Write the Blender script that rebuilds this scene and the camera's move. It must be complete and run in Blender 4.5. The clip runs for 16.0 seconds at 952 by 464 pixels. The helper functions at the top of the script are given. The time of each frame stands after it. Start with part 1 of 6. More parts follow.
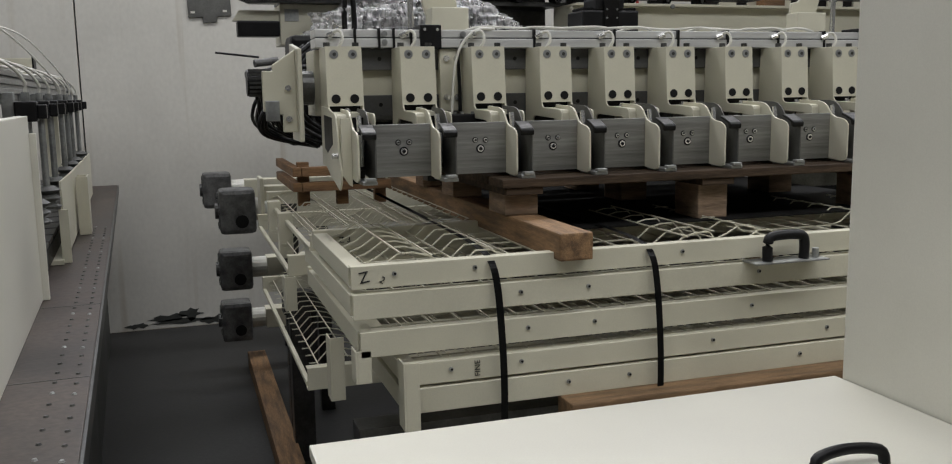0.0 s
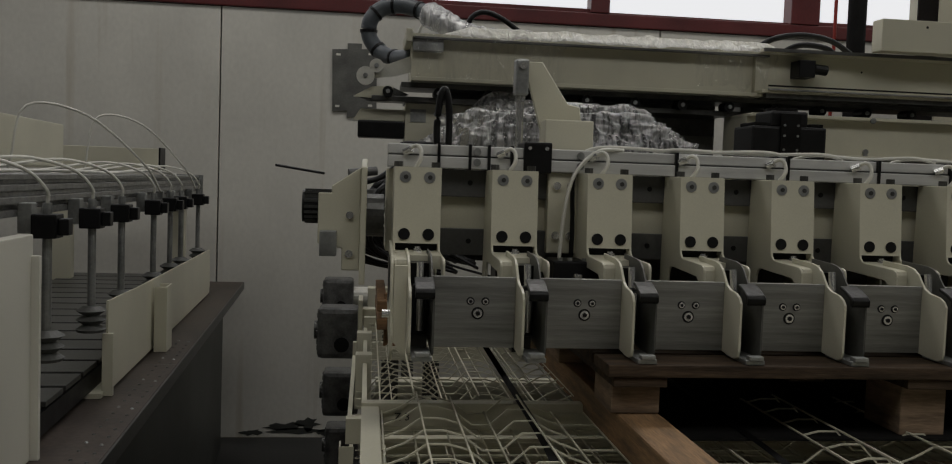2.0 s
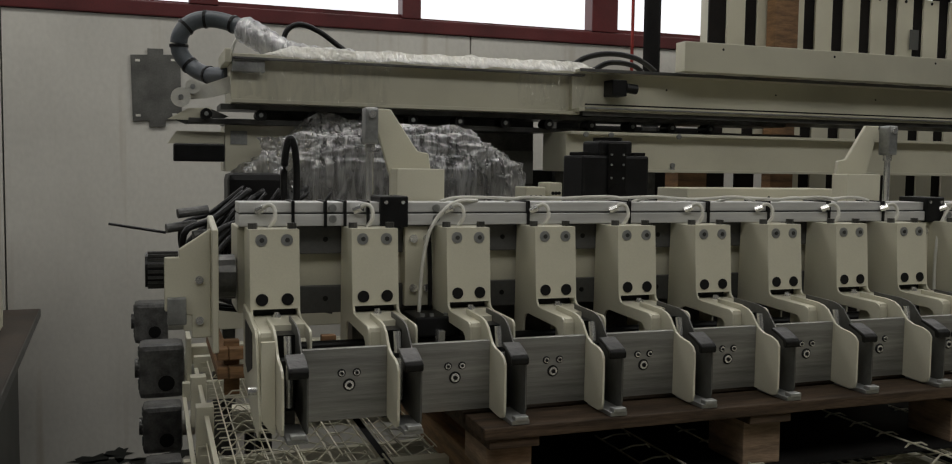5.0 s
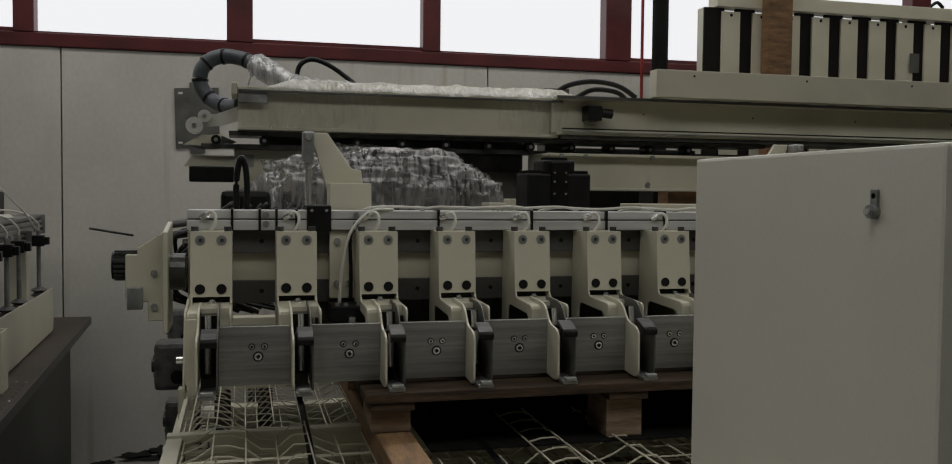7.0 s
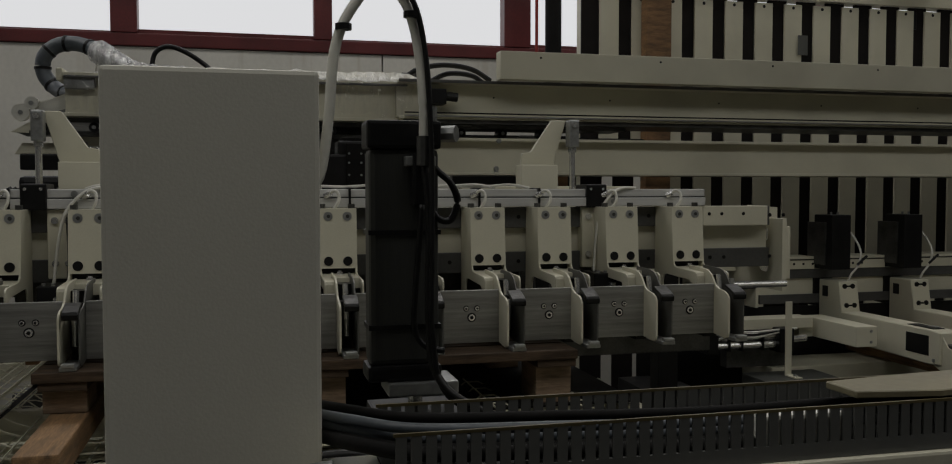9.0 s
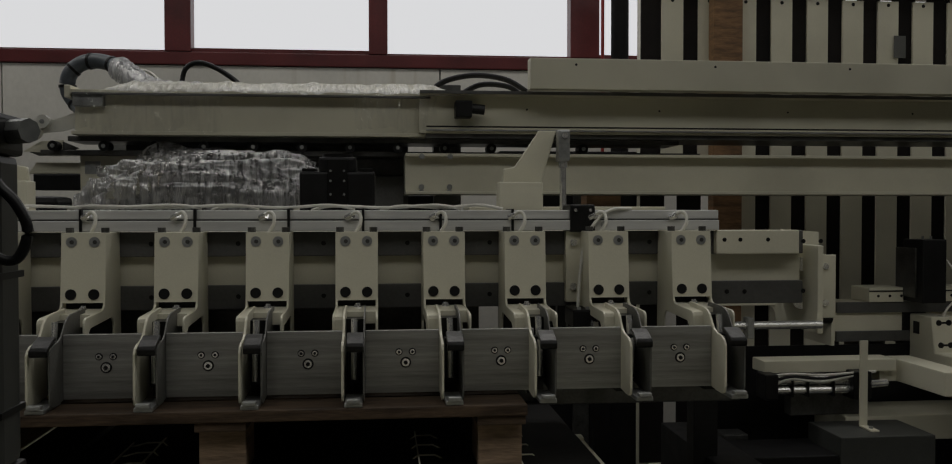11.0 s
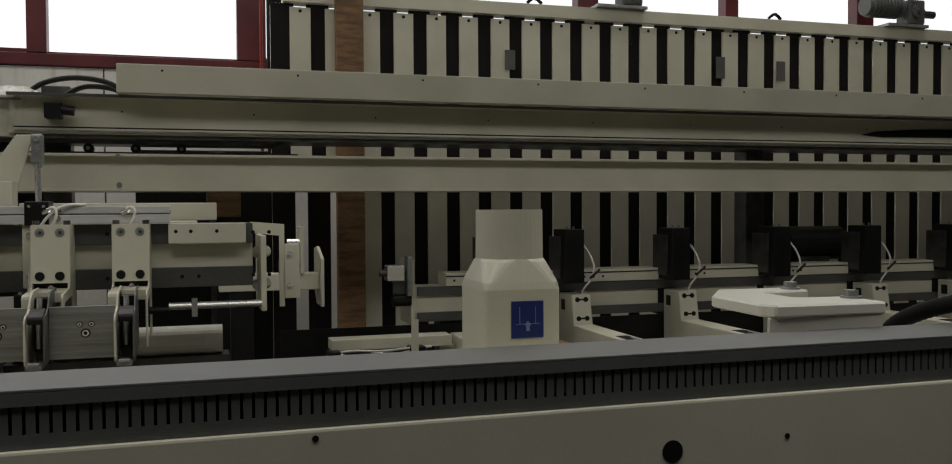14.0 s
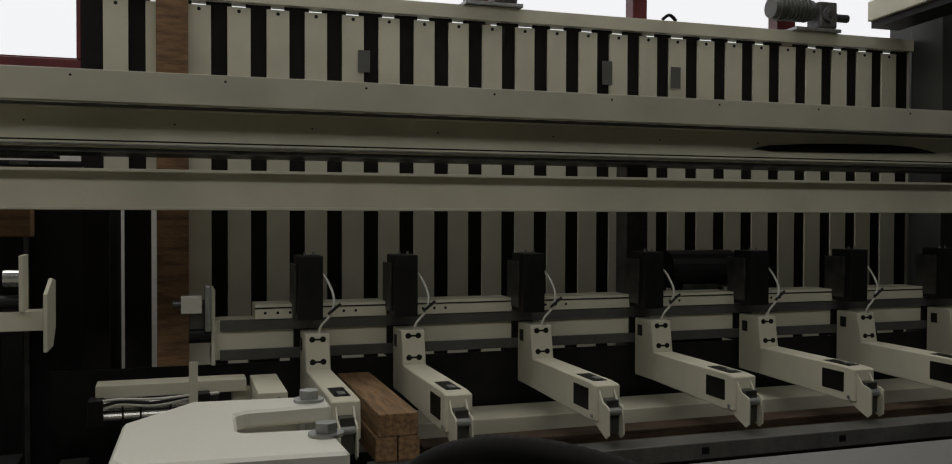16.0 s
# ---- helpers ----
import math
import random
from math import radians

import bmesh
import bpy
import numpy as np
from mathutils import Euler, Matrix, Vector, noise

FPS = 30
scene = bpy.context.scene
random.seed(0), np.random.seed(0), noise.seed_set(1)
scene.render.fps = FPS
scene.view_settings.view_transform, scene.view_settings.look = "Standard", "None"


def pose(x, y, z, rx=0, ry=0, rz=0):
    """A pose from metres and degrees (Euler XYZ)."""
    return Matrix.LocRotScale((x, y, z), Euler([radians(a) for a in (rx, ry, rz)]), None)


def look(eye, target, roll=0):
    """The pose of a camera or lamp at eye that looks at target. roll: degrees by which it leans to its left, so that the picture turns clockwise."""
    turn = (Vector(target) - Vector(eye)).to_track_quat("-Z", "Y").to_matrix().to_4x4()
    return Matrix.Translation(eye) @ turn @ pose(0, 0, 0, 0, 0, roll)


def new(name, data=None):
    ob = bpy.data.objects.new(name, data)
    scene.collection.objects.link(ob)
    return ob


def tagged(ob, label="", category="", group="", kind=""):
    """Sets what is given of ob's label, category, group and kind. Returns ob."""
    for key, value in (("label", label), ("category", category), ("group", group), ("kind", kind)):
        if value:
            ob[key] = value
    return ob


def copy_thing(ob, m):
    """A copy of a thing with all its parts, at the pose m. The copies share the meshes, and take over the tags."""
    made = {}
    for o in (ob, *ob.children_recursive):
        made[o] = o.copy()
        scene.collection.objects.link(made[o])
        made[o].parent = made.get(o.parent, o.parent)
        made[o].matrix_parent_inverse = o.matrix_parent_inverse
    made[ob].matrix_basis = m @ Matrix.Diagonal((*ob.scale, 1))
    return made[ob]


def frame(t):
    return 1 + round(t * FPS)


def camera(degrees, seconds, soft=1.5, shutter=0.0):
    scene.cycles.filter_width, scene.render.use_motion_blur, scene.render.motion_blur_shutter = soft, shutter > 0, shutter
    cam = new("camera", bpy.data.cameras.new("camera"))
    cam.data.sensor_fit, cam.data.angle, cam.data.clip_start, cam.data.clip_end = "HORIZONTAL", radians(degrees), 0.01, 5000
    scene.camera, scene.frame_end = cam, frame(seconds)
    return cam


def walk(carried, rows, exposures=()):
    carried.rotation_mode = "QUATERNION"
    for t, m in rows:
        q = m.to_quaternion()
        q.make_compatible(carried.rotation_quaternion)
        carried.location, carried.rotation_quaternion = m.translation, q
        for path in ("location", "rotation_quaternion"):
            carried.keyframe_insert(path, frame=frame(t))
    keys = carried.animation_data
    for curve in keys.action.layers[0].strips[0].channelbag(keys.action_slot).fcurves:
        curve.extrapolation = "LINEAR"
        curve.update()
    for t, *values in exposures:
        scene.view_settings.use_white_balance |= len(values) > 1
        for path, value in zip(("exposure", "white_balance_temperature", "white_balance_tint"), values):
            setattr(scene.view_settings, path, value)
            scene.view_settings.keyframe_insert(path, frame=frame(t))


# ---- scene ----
cam = camera(55.2, 16.0, 1.1)
EXPOSURES = [(0, 0.08, 6150, 12), (0.5, 0.18, 6150, 12), (1, -0.15, 6200, 12), (1.5, -0.48, 6350, 11), (2, -1.07, 6500, 10), (2.5, -0.8, 6500, 10), (3.5, -0.65, 6500, 10), (5, -0.68, 6500, 10), (7.5, -1.08, 6500, 10), (8.5, -1.25, 6500, 10), (11, -1.33, 6500, 10), (12, -1.37, 6500, 10), (13.5, -1.1, 6500, 10), (14.5, -0.47, 6500, 10), (15.5, -0.47, 6500, 10), (16, -0.95, 6500, 10)]
PATH = [
    (0, 0.0169, -0.0080, 1.4802, -18.129, -8.689, 0.902),
    (0.5, 0.1302, 0.1503, 1.4872, -13.470, -8.346, -0.818),
    (1, 0.1903, 0.2965, 1.5252, -11.763, -7.082, -1.323),
    (1.5, 0.3054, 0.4397, 1.5388, -8.427, -4.777, -1.162),
    (2, 0.3356, 0.5406, 1.5773, -6.750, -3.139, -1.996),
    (2.5, 0.2579, 0.5863, 1.6486, -7.496, -3.330, -2.345),
    (3, 0.2034, 0.6088, 1.6924, -10.131, -3.771, -2.435),
    (3.5, 0.1850, 0.6267, 1.7222, -12.479, -4.134, -2.549),
    (4, 0.1819, 0.6290, 1.7366, -14.078, -4.011, -1.993),
    (4.5, 0.1855, 0.6159, 1.7318, -16.157, -3.939, -1.365),
    (5, 0.2146, 0.5916, 1.7260, -19.560, -4.042, -0.756),
    (7.3, 0.5626, 0.0726, 1.6876, -14.042, -2.348, -0.527),
    (7.5, 0.6084, 0.0262, 1.6797, -14.150, -2.504, -0.411),
    (8, 0.8381, -0.0280, 1.6598, -14.853, -3.038, 0.580),
    (8.5, 1.0495, -0.0058, 1.6544, -14.732, -2.904, -0.000),
    (8.7, 1.1106, 0.0066, 1.6452, -14.519, -2.772, 0.004),
    (10.8, 1.6305, 0.2872, 1.6495, -6.708, -1.419, -0.002),
    (11, 1.6598, 0.3016, 1.6488, -5.995, -1.288, 0.042),
    (11.5, 1.6591, 0.1995, 1.6454, -5.906, -0.982, -0.029),
    (12, 1.7022, 0.0098, 1.6328, -6.702, -1.046, 0.186),
    (12.5, 1.8655, -0.1545, 1.6393, -10.867, -1.285, 0.876),
    (13, 2.1061, -0.3022, 1.6263, -12.851, -1.283, 0.291),
    (13.2, 2.1747, -0.2980, 1.6269, -13.033, -1.198, 0.142),
    (13.5, 2.3099, -0.3050, 1.6237, -14.713, -1.268, 0.115),
    (14, 2.5395, -0.2373, 1.6444, -17.200, -1.588, 0.309),
    (14.5, 2.8125, -0.1884, 1.6425, -18.686, -1.733, 0.802),
    (15, 3.0521, -0.1163, 1.6399, -18.197, -2.214, 0.908),
    (15.2, 3.1177, -0.0732, 1.6394, -18.388, -2.272, 0.768),
    (15.5, 3.2010, 0.0086, 1.6674, -18.784, -2.255, 0.123),
    (16, 3.3518, 0.0860, 1.7032, -18.262, -1.124, -0.163),
]
walk(cam, [(t, pose(x, y, z, 90 + pitch, roll, yaw)) for t, x, y, z, yaw, pitch, roll in PATH], EXPOSURES)

# ---- world, lights ----
FLOOR, WALL = 0.07, 5.80
world = bpy.data.worlds.new("sky")
scene.world = world
world.use_nodes = True
wn = world.node_tree
sky = wn.nodes.new("ShaderNodeTexSky")
sky.sky_type, sky.sun_disc = "NISHITA", False
sky.sun_elevation, sky.sun_rotation = radians(38), radians(20)
wn.links.new(sky.outputs[0], wn.nodes["Background"].inputs[0])
wn.nodes["Background"].inputs[1].default_value = 0.12
sun = new("sun", bpy.data.lights.new("sun", "SUN"))
sun.data.energy, sun.data.angle, sun.data.color = 0.8, radians(15), (1.0, 0.97, 0.92)
sun.matrix_basis = look((0, 0, 9), (-1.0, -3.0, 5.0))


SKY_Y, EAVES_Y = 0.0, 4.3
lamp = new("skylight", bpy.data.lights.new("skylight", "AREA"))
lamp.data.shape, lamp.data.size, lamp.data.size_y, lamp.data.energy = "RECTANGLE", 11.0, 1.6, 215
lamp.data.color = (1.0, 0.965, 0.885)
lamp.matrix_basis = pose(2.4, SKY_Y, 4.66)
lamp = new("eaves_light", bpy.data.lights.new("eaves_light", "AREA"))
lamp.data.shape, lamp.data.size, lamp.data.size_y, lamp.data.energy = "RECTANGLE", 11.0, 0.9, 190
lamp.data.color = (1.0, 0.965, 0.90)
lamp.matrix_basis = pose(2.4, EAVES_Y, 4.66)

# ---- materials ----


def material(name, colour, rough=0.5, metal=0.0, vary=0.12, scale=6.0, bump=0.05, fine=120.0, stain=None, stretch=None, random_hue=0.0):
    m = bpy.data.materials.new(name)
    m.use_nodes = True
    n, l = m.node_tree.nodes, m.node_tree.links
    b = n["Principled BSDF"]
    b.inputs["Roughness"].default_value, b.inputs["Metallic"].default_value = rough, metal
    co = n.new("ShaderNodeTexCoord")
    mp = n.new("ShaderNodeMapping")
    l.new(co.outputs["Object"], mp.inputs[0])
    if stretch:
        mp.inputs["Scale"].default_value = stretch
    big = n.new("ShaderNodeTexNoise")
    big.inputs["Scale"].default_value, big.inputs["Detail"].default_value = scale, 6
    small = n.new("ShaderNodeTexNoise")
    small.inputs["Scale"].default_value, small.inputs["Detail"].default_value = fine, 3
    l.new(mp.outputs[0], big.inputs[0])
    l.new(mp.outputs[0], small.inputs[0])
    mix = n.new("ShaderNodeMix")
    mix.data_type = "RGBA"
    dark = stain or tuple(c * (1 - 2.2 * vary) for c in colour)
    light = tuple(min(1, c * (1 + vary)) for c in colour)
    mix.inputs[6].default_value, mix.inputs[7].default_value = (*dark, 1), (*light, 1)
    ramp = n.new("ShaderNodeMapRange")
    ramp.inputs[1].default_value, ramp.inputs[2].default_value = (0.30, 0.62) if not stain else (0.34, 0.52)
    l.new(big.outputs[0], ramp.inputs[0])
    l.new(ramp.outputs[0], mix.inputs[0])
    last = mix.outputs[2]
    mul = n.new("ShaderNodeMix")
    mul.data_type, mul.blend_type = "RGBA", "MULTIPLY"
    mul.inputs[0].default_value = min(1.0, vary * 3)
    l.new(last, mul.inputs[6])
    l.new(small.outputs[0], mul.inputs[7])
    last = mul.outputs[2]
    if random_hue:
        info = n.new("ShaderNodeObjectInfo")
        hsv = n.new("ShaderNodeHueSaturation")
        rr = n.new("ShaderNodeMapRange")
        rr.inputs[3].default_value, rr.inputs[4].default_value = 1 - random_hue, 1 + random_hue
        l.new(info.outputs["Random"], rr.inputs[0])
        l.new(rr.outputs[0], hsv.inputs["Value"])
        l.new(last, hsv.inputs["Color"])
        last = hsv.outputs[0]
    l.new(last, b.inputs["Base Color"])
    rm = n.new("ShaderNodeMapRange")
    rm.inputs[3].default_value, rm.inputs[4].default_value = max(0.02, rough - 0.12), min(1, rough + 0.12)
    l.new(big.outputs[0], rm.inputs[0])
    l.new(rm.outputs[0], b.inputs["Roughness"])
    if bump:
        bp = n.new("ShaderNodeBump")
        bp.inputs["Strength"].default_value, bp.inputs["Distance"].default_value = bump, 0.004
        l.new(small.outputs[0], bp.inputs["Height"])
        l.new(bp.outputs[0], b.inputs["Normal"])
    return m


CREAM = material("ivory_paint", (0.66, 0.635, 0.505), 0.38, vary=0.05, scale=3.5, bump=0.03, fine=300)
WHITE = material("off_white_paint", (0.70, 0.685, 0.60), 0.33, vary=0.04, scale=2.0, bump=0.04, fine=400)
ALU = material("milled_aluminium", (0.42, 0.42, 0.405), 0.40, 0.75, vary=0.16, scale=5, bump=0.06, fine=60, stretch=(0.5, 8, 14))
RAILGREY = material("ground_steel_rail", (0.12, 0.12, 0.117), 0.42, 0.3, vary=0.12, scale=5, bump=0.03)
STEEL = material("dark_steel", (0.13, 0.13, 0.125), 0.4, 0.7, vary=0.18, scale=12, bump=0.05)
CHROME = material("bright_steel", (0.78, 0.78, 0.76), 0.22, 0.75, vary=0.05, scale=20, bump=0.0)
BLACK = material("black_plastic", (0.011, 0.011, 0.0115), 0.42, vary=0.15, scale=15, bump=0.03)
DARK = material("blackened_steel", (0.016, 0.016, 0.0155), 0.38, 0.5, vary=0.25, scale=40, bump=0.15)
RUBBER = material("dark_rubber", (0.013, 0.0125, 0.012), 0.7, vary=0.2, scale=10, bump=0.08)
BELT = material("dark_brown_belt", (0.016, 0.013, 0.012), 0.7, vary=0.2, scale=6, bump=0.05)
GREYBLUE = material("bluish_grey_conduit", (0.10, 0.115, 0.13), 0.42, vary=0.12, scale=9, bump=0.05)
TUBEW = material("white_hose", (0.74, 0.73, 0.66), 0.35, vary=0.06, scale=12, bump=0.02)
RED = material("dark_red_window_frame", (0.125, 0.017, 0.018), 0.4, vary=0.16, scale=4, bump=0.05)
BLUE = material("blue_sticker", (0.015, 0.03, 0.17), 0.45, vary=0.06, scale=8, bump=0.0)
LINE = material("pale_blue_print", (0.20, 0.26, 0.45), 0.45, vary=0.02, bump=0.0)
INK = material("black_marker", (0.02, 0.02, 0.02), 0.6, vary=0.02, bump=0.0)
DARKALU = material("anodised_aluminium", (0.06, 0.062, 0.058), 0.45, 0.4, vary=0.12, scale=8, bump=0.03, stretch=(8, 8, 0.5))
GALV = material("zinc_plate", (0.42, 0.43, 0.42), 0.4, 0.7, vary=0.14, scale=14, bump=0.06)
CASTING = material("gearbox_casting", (0.20, 0.20, 0.195), 0.5, 0.5, vary=0.2, scale=22, bump=0.12)
DUCT = material("grey_cable_duct", (0.12, 0.122, 0.114), 0.5, vary=0.08, scale=6, bump=0.03)
WOOD = material("raw_timber", (0.30, 0.165, 0.075), 0.7, vary=0.22, scale=7, bump=0.25, fine=40, stretch=(1, 1, 6))
WOODY = material("timber_along", (0.34, 0.20, 0.095), 0.7, vary=0.24, scale=8, bump=0.25, fine=45, stretch=(7, 0.8, 7))
WOODL = material("sawn_timber", (0.30, 0.185, 0.095), 0.7, vary=0.22, scale=8, bump=0.25, fine=45, stretch=(0.8, 7, 7))
WOODX = material("weathered_board", (0.10, 0.068, 0.044), 0.75, vary=0.25, scale=8, bump=0.3, fine=45, stretch=(0.8, 7, 7))
BLOCK = material("end_grain_block", (0.33, 0.235, 0.16), 0.85, vary=0.2, scale=10, bump=0.3, fine=50, stretch=(0.8, 0.8, 5))
PLATE = material("worn_brown_plate", (0.10, 0.078, 0.064), 0.5, 0.15, vary=0.25, scale=5, bump=0.1, fine=70)
WALLM = material("painted_concrete", (0.66, 0.645, 0.59), 0.75, vary=0.06, scale=1.6, bump=0.12, fine=45, stretch=(1.0, 1.0, 0.7))


def add_streaks(m, colour):
    """Brown water streaks running down a wall, and a grimy blotch here and there."""
    n, l = m.node_tree.nodes, m.node_tree.links
    b = n["Principled BSDF"]
    old = b.inputs["Base Color"].links[0].from_socket
    co, mp, no, rg, mx = n.new("ShaderNodeTexCoord"), n.new("ShaderNodeMapping"), n.new("ShaderNodeTexNoise"), n.new("ShaderNodeMapRange"), n.new("ShaderNodeMix")
    mp.inputs["Scale"].default_value = (5.5, 5.5, 0.22)
    mp.inputs["Location"].default_value = (0.55, 0, 0.3)
    no.inputs["Scale"].default_value, no.inputs["Detail"].default_value = 1.6, 7
    rg.inputs[1].default_value, rg.inputs[2].default_value = 0.60, 0.78
    rg.inputs[3].default_value, rg.inputs[4].default_value = 0.0, 0.75
    mx.data_type = "RGBA"
    mx.inputs[7].default_value = (*colour, 1)
    l.new(co.outputs["Object"], mp.inputs[0])
    l.new(mp.outputs[0], no.inputs[0])
    l.new(no.outputs[0], rg.inputs[0])
    l.new(rg.outputs[0], mx.inputs[0])
    l.new(old, mx.inputs[6])
    l.new(mx.outputs[2], b.inputs["Base Color"])


add_streaks(WALLM, (0.40, 0.35, 0.27))
for m, s in ((RUBBER, 0.12), (BLACK, 0.25), (BELT, 0.2), (WOODX, 0.2), (BLOCK, 0.2)):
    m.node_tree.nodes["Principled BSDF"].inputs["Specular IOR Level"].default_value = s
FLOORM = material("dark_concrete", (0.036, 0.036, 0.035), 0.55, vary=0.2, scale=2.2, bump=0.1, fine=60)
# Unseen ceiling and walls: colours kept dark to hold down bounced light.
CEILM = material("grey_ceiling", (0.10, 0.10, 0.095), 0.8, vary=0.06, scale=2)
HALL = material("dark_unseen_wall", (0.16, 0.155, 0.14), 0.8, vary=0.08, scale=1.5)
TARNISH = material("dull_grey_plate", (0.17, 0.17, 0.158), 0.5, 0.4, vary=0.15, scale=9, bump=0.06)
BULK = material("dark_machine_green", (0.06, 0.063, 0.057), 0.5, vary=0.15, scale=4)


def film_material(thin=0.08, thick=0.55, haze=0.25):
    m = bpy.data.materials.new("stretch_film")
    m.use_nodes = True
    n, l = m.node_tree.nodes, m.node_tree.links
    b = n["Principled BSDF"]
    b.inputs["Base Color"].default_value = (0.86, 0.87, 0.86, 1)
    b.inputs["Roughness"].default_value = 0.16
    co, mp, wv, bp = n.new("ShaderNodeTexCoord"), n.new("ShaderNodeMapping"), n.new("ShaderNodeTexNoise"), n.new("ShaderNodeBump")
    mp.inputs["Scale"].default_value = (9, 6, 1.8)
    mp.inputs["Rotation"].default_value = (0.5, 0.9, 0.4)
    wv.inputs["Scale"].default_value, wv.inputs["Detail"].default_value, wv.inputs["Distortion"].default_value = 5, 4, 0.5
    l.new(co.outputs["Object"], mp.inputs[0])
    l.new(mp.outputs[0], wv.inputs[0])
    l.new(wv.outputs[0], bp.inputs["Height"])
    bp.inputs["Strength"].default_value, bp.inputs["Distance"].default_value = 0.8, 0.02
    l.new(bp.outputs[0], b.inputs["Normal"])
    clear, mixs, rg = n.new("ShaderNodeBsdfTransparent"), n.new("ShaderNodeMixShader"), n.new("ShaderNodeMapRange")
    rg.inputs[1].default_value, rg.inputs[2].default_value = 0.38, 0.66
    rg.inputs[3].default_value, rg.inputs[4].default_value = thin, thick
    l.new(wv.outputs[0], rg.inputs[0])
    l.new(rg.outputs[0], mixs.inputs[0])
    tr, both, gl = n.new("ShaderNodeBsdfTranslucent"), n.new("ShaderNodeMixShader"), n.new("ShaderNodeBsdfGlossy")
    tr.inputs[0].default_value = (0.92, 0.92, 0.92, 1)
    gl.inputs["Roughness"].default_value = 0.10
    l.new(bp.outputs[0], gl.inputs["Normal"])
    l.new(bp.outputs[0], tr.inputs["Normal"])
    both.inputs[0].default_value = haze
    l.new(gl.outputs[0], both.inputs[1])
    l.new(tr.outputs[0], both.inputs[2])
    l.new(clear.outputs[0], mixs.inputs[1])
    l.new(both.outputs[0], mixs.inputs[2])
    l.new(mixs.outputs[0], n["Material Output"].inputs[0])
    return m


FILM = film_material(0.26, 0.88, 0.62)
FILMC = film_material(0.01, 0.20, 0.5)
FILMW = film_material(0.55, 0.97, 0.85)
STRIP = material("extruded_aluminium", (0.66, 0.66, 0.64), 0.4, 0.25, vary=0.06, scale=6, bump=0.03, stretch=(0.4, 6, 10))


def glow_material(name, colour, strength):
    m = bpy.data.materials.new(name)
    m.use_nodes = True
    n, l = m.node_tree.nodes, m.node_tree.links
    e = n.new("ShaderNodeEmission")
    no = n.new("ShaderNodeTexNoise")
    no.inputs["Scale"].default_value = 0.35
    rg = n.new("ShaderNodeMapRange")
    rg.inputs[3].default_value, rg.inputs[4].default_value = strength * 0.93, strength * 1.07
    l.new(no.outputs[0], rg.inputs[0])
    l.new(rg.outputs[0], e.inputs[1])
    e.inputs[0].default_value = (*colour, 1)
    l.new(e.outputs[0], n["Material Output"].inputs[0])
    return m


HAZE = glow_material("overcast_sky", (0.98, 0.985, 1.0), 1.8)

# ---- mesh helpers ----


def box(bm, x0, x1, y0, y1, z0, z1, bevel=0.0):
    v = [bm.verts.new(p) for p in ((x0, y0, z0), (x1, y0, z0), (x1, y1, z0), (x0, y1, z0), (x0, y0, z1), (x1, y0, z1), (x1, y1, z1), (x0, y1, z1))]
    f = [bm.faces.new([v[i] for i in q]) for q in ((0, 3, 2, 1), (4, 5, 6, 7), (0, 1, 5, 4), (1, 2, 6, 5), (2, 3, 7, 6), (3, 0, 4, 7))]
    if bevel:
        bmesh.ops.bevel(bm, geom=list({e for q in f for e in q.edges}), offset=bevel, segments=2, profile=0.6, affect="EDGES")
    return bm


def prism(bm, points, axis, a, b, bevel=0.0):
    """A flat outline (two coordinates a point) pushed along an axis from a to b."""
    def at(p, s):
        return {"x": (s, p[0], p[1]), "y": (p[0], s, p[1]), "z": (p[0], p[1], s)}[axis]
    lo, hi = [bm.verts.new(at(p, a)) for p in points], [bm.verts.new(at(p, b)) for p in points]
    n = len(points)
    f = [bm.faces.new(lo), bm.faces.new(hi[::-1])]
    f += [bm.faces.new((lo[i], hi[i], hi[(i + 1) % n], lo[(i + 1) % n])) for i in range(n)]
    bmesh.ops.recalc_face_normals(bm, faces=f)
    if bevel:
        bmesh.ops.bevel(bm, geom=list({e for q in f for e in q.edges}), offset=bevel, segments=1, affect="EDGES")
    return bm


def rod(bm, a, b, r, r2=None, n=14):
    a, b = Vector(a), Vector(b)
    m = Matrix.Translation((a + b) / 2) @ (b - a).to_track_quat("Z", "Y").to_matrix().to_4x4()
    bmesh.ops.create_cone(bm, cap_ends=True, segments=n, radius1=r, radius2=r if r2 is None else r2, depth=(b - a).length, matrix=m)
    return bm


def smooth_path(points, steps=6):
    p = [Vector(q) for q in points]
    out = []
    for i in range(len(p) - 1):
        a, b, c, d = p[max(i - 1, 0)], p[i], p[i + 1], p[min(i + 2, len(p) - 1)]
        for s in range(steps):
            t = s / steps
            out.append(0.5 * (2 * b + (c - a) * t + (2 * a - 5 * b + 4 * c - d) * t * t + (3 * b - a - 3 * c + d) * t ** 3))
    return out + [p[-1]]


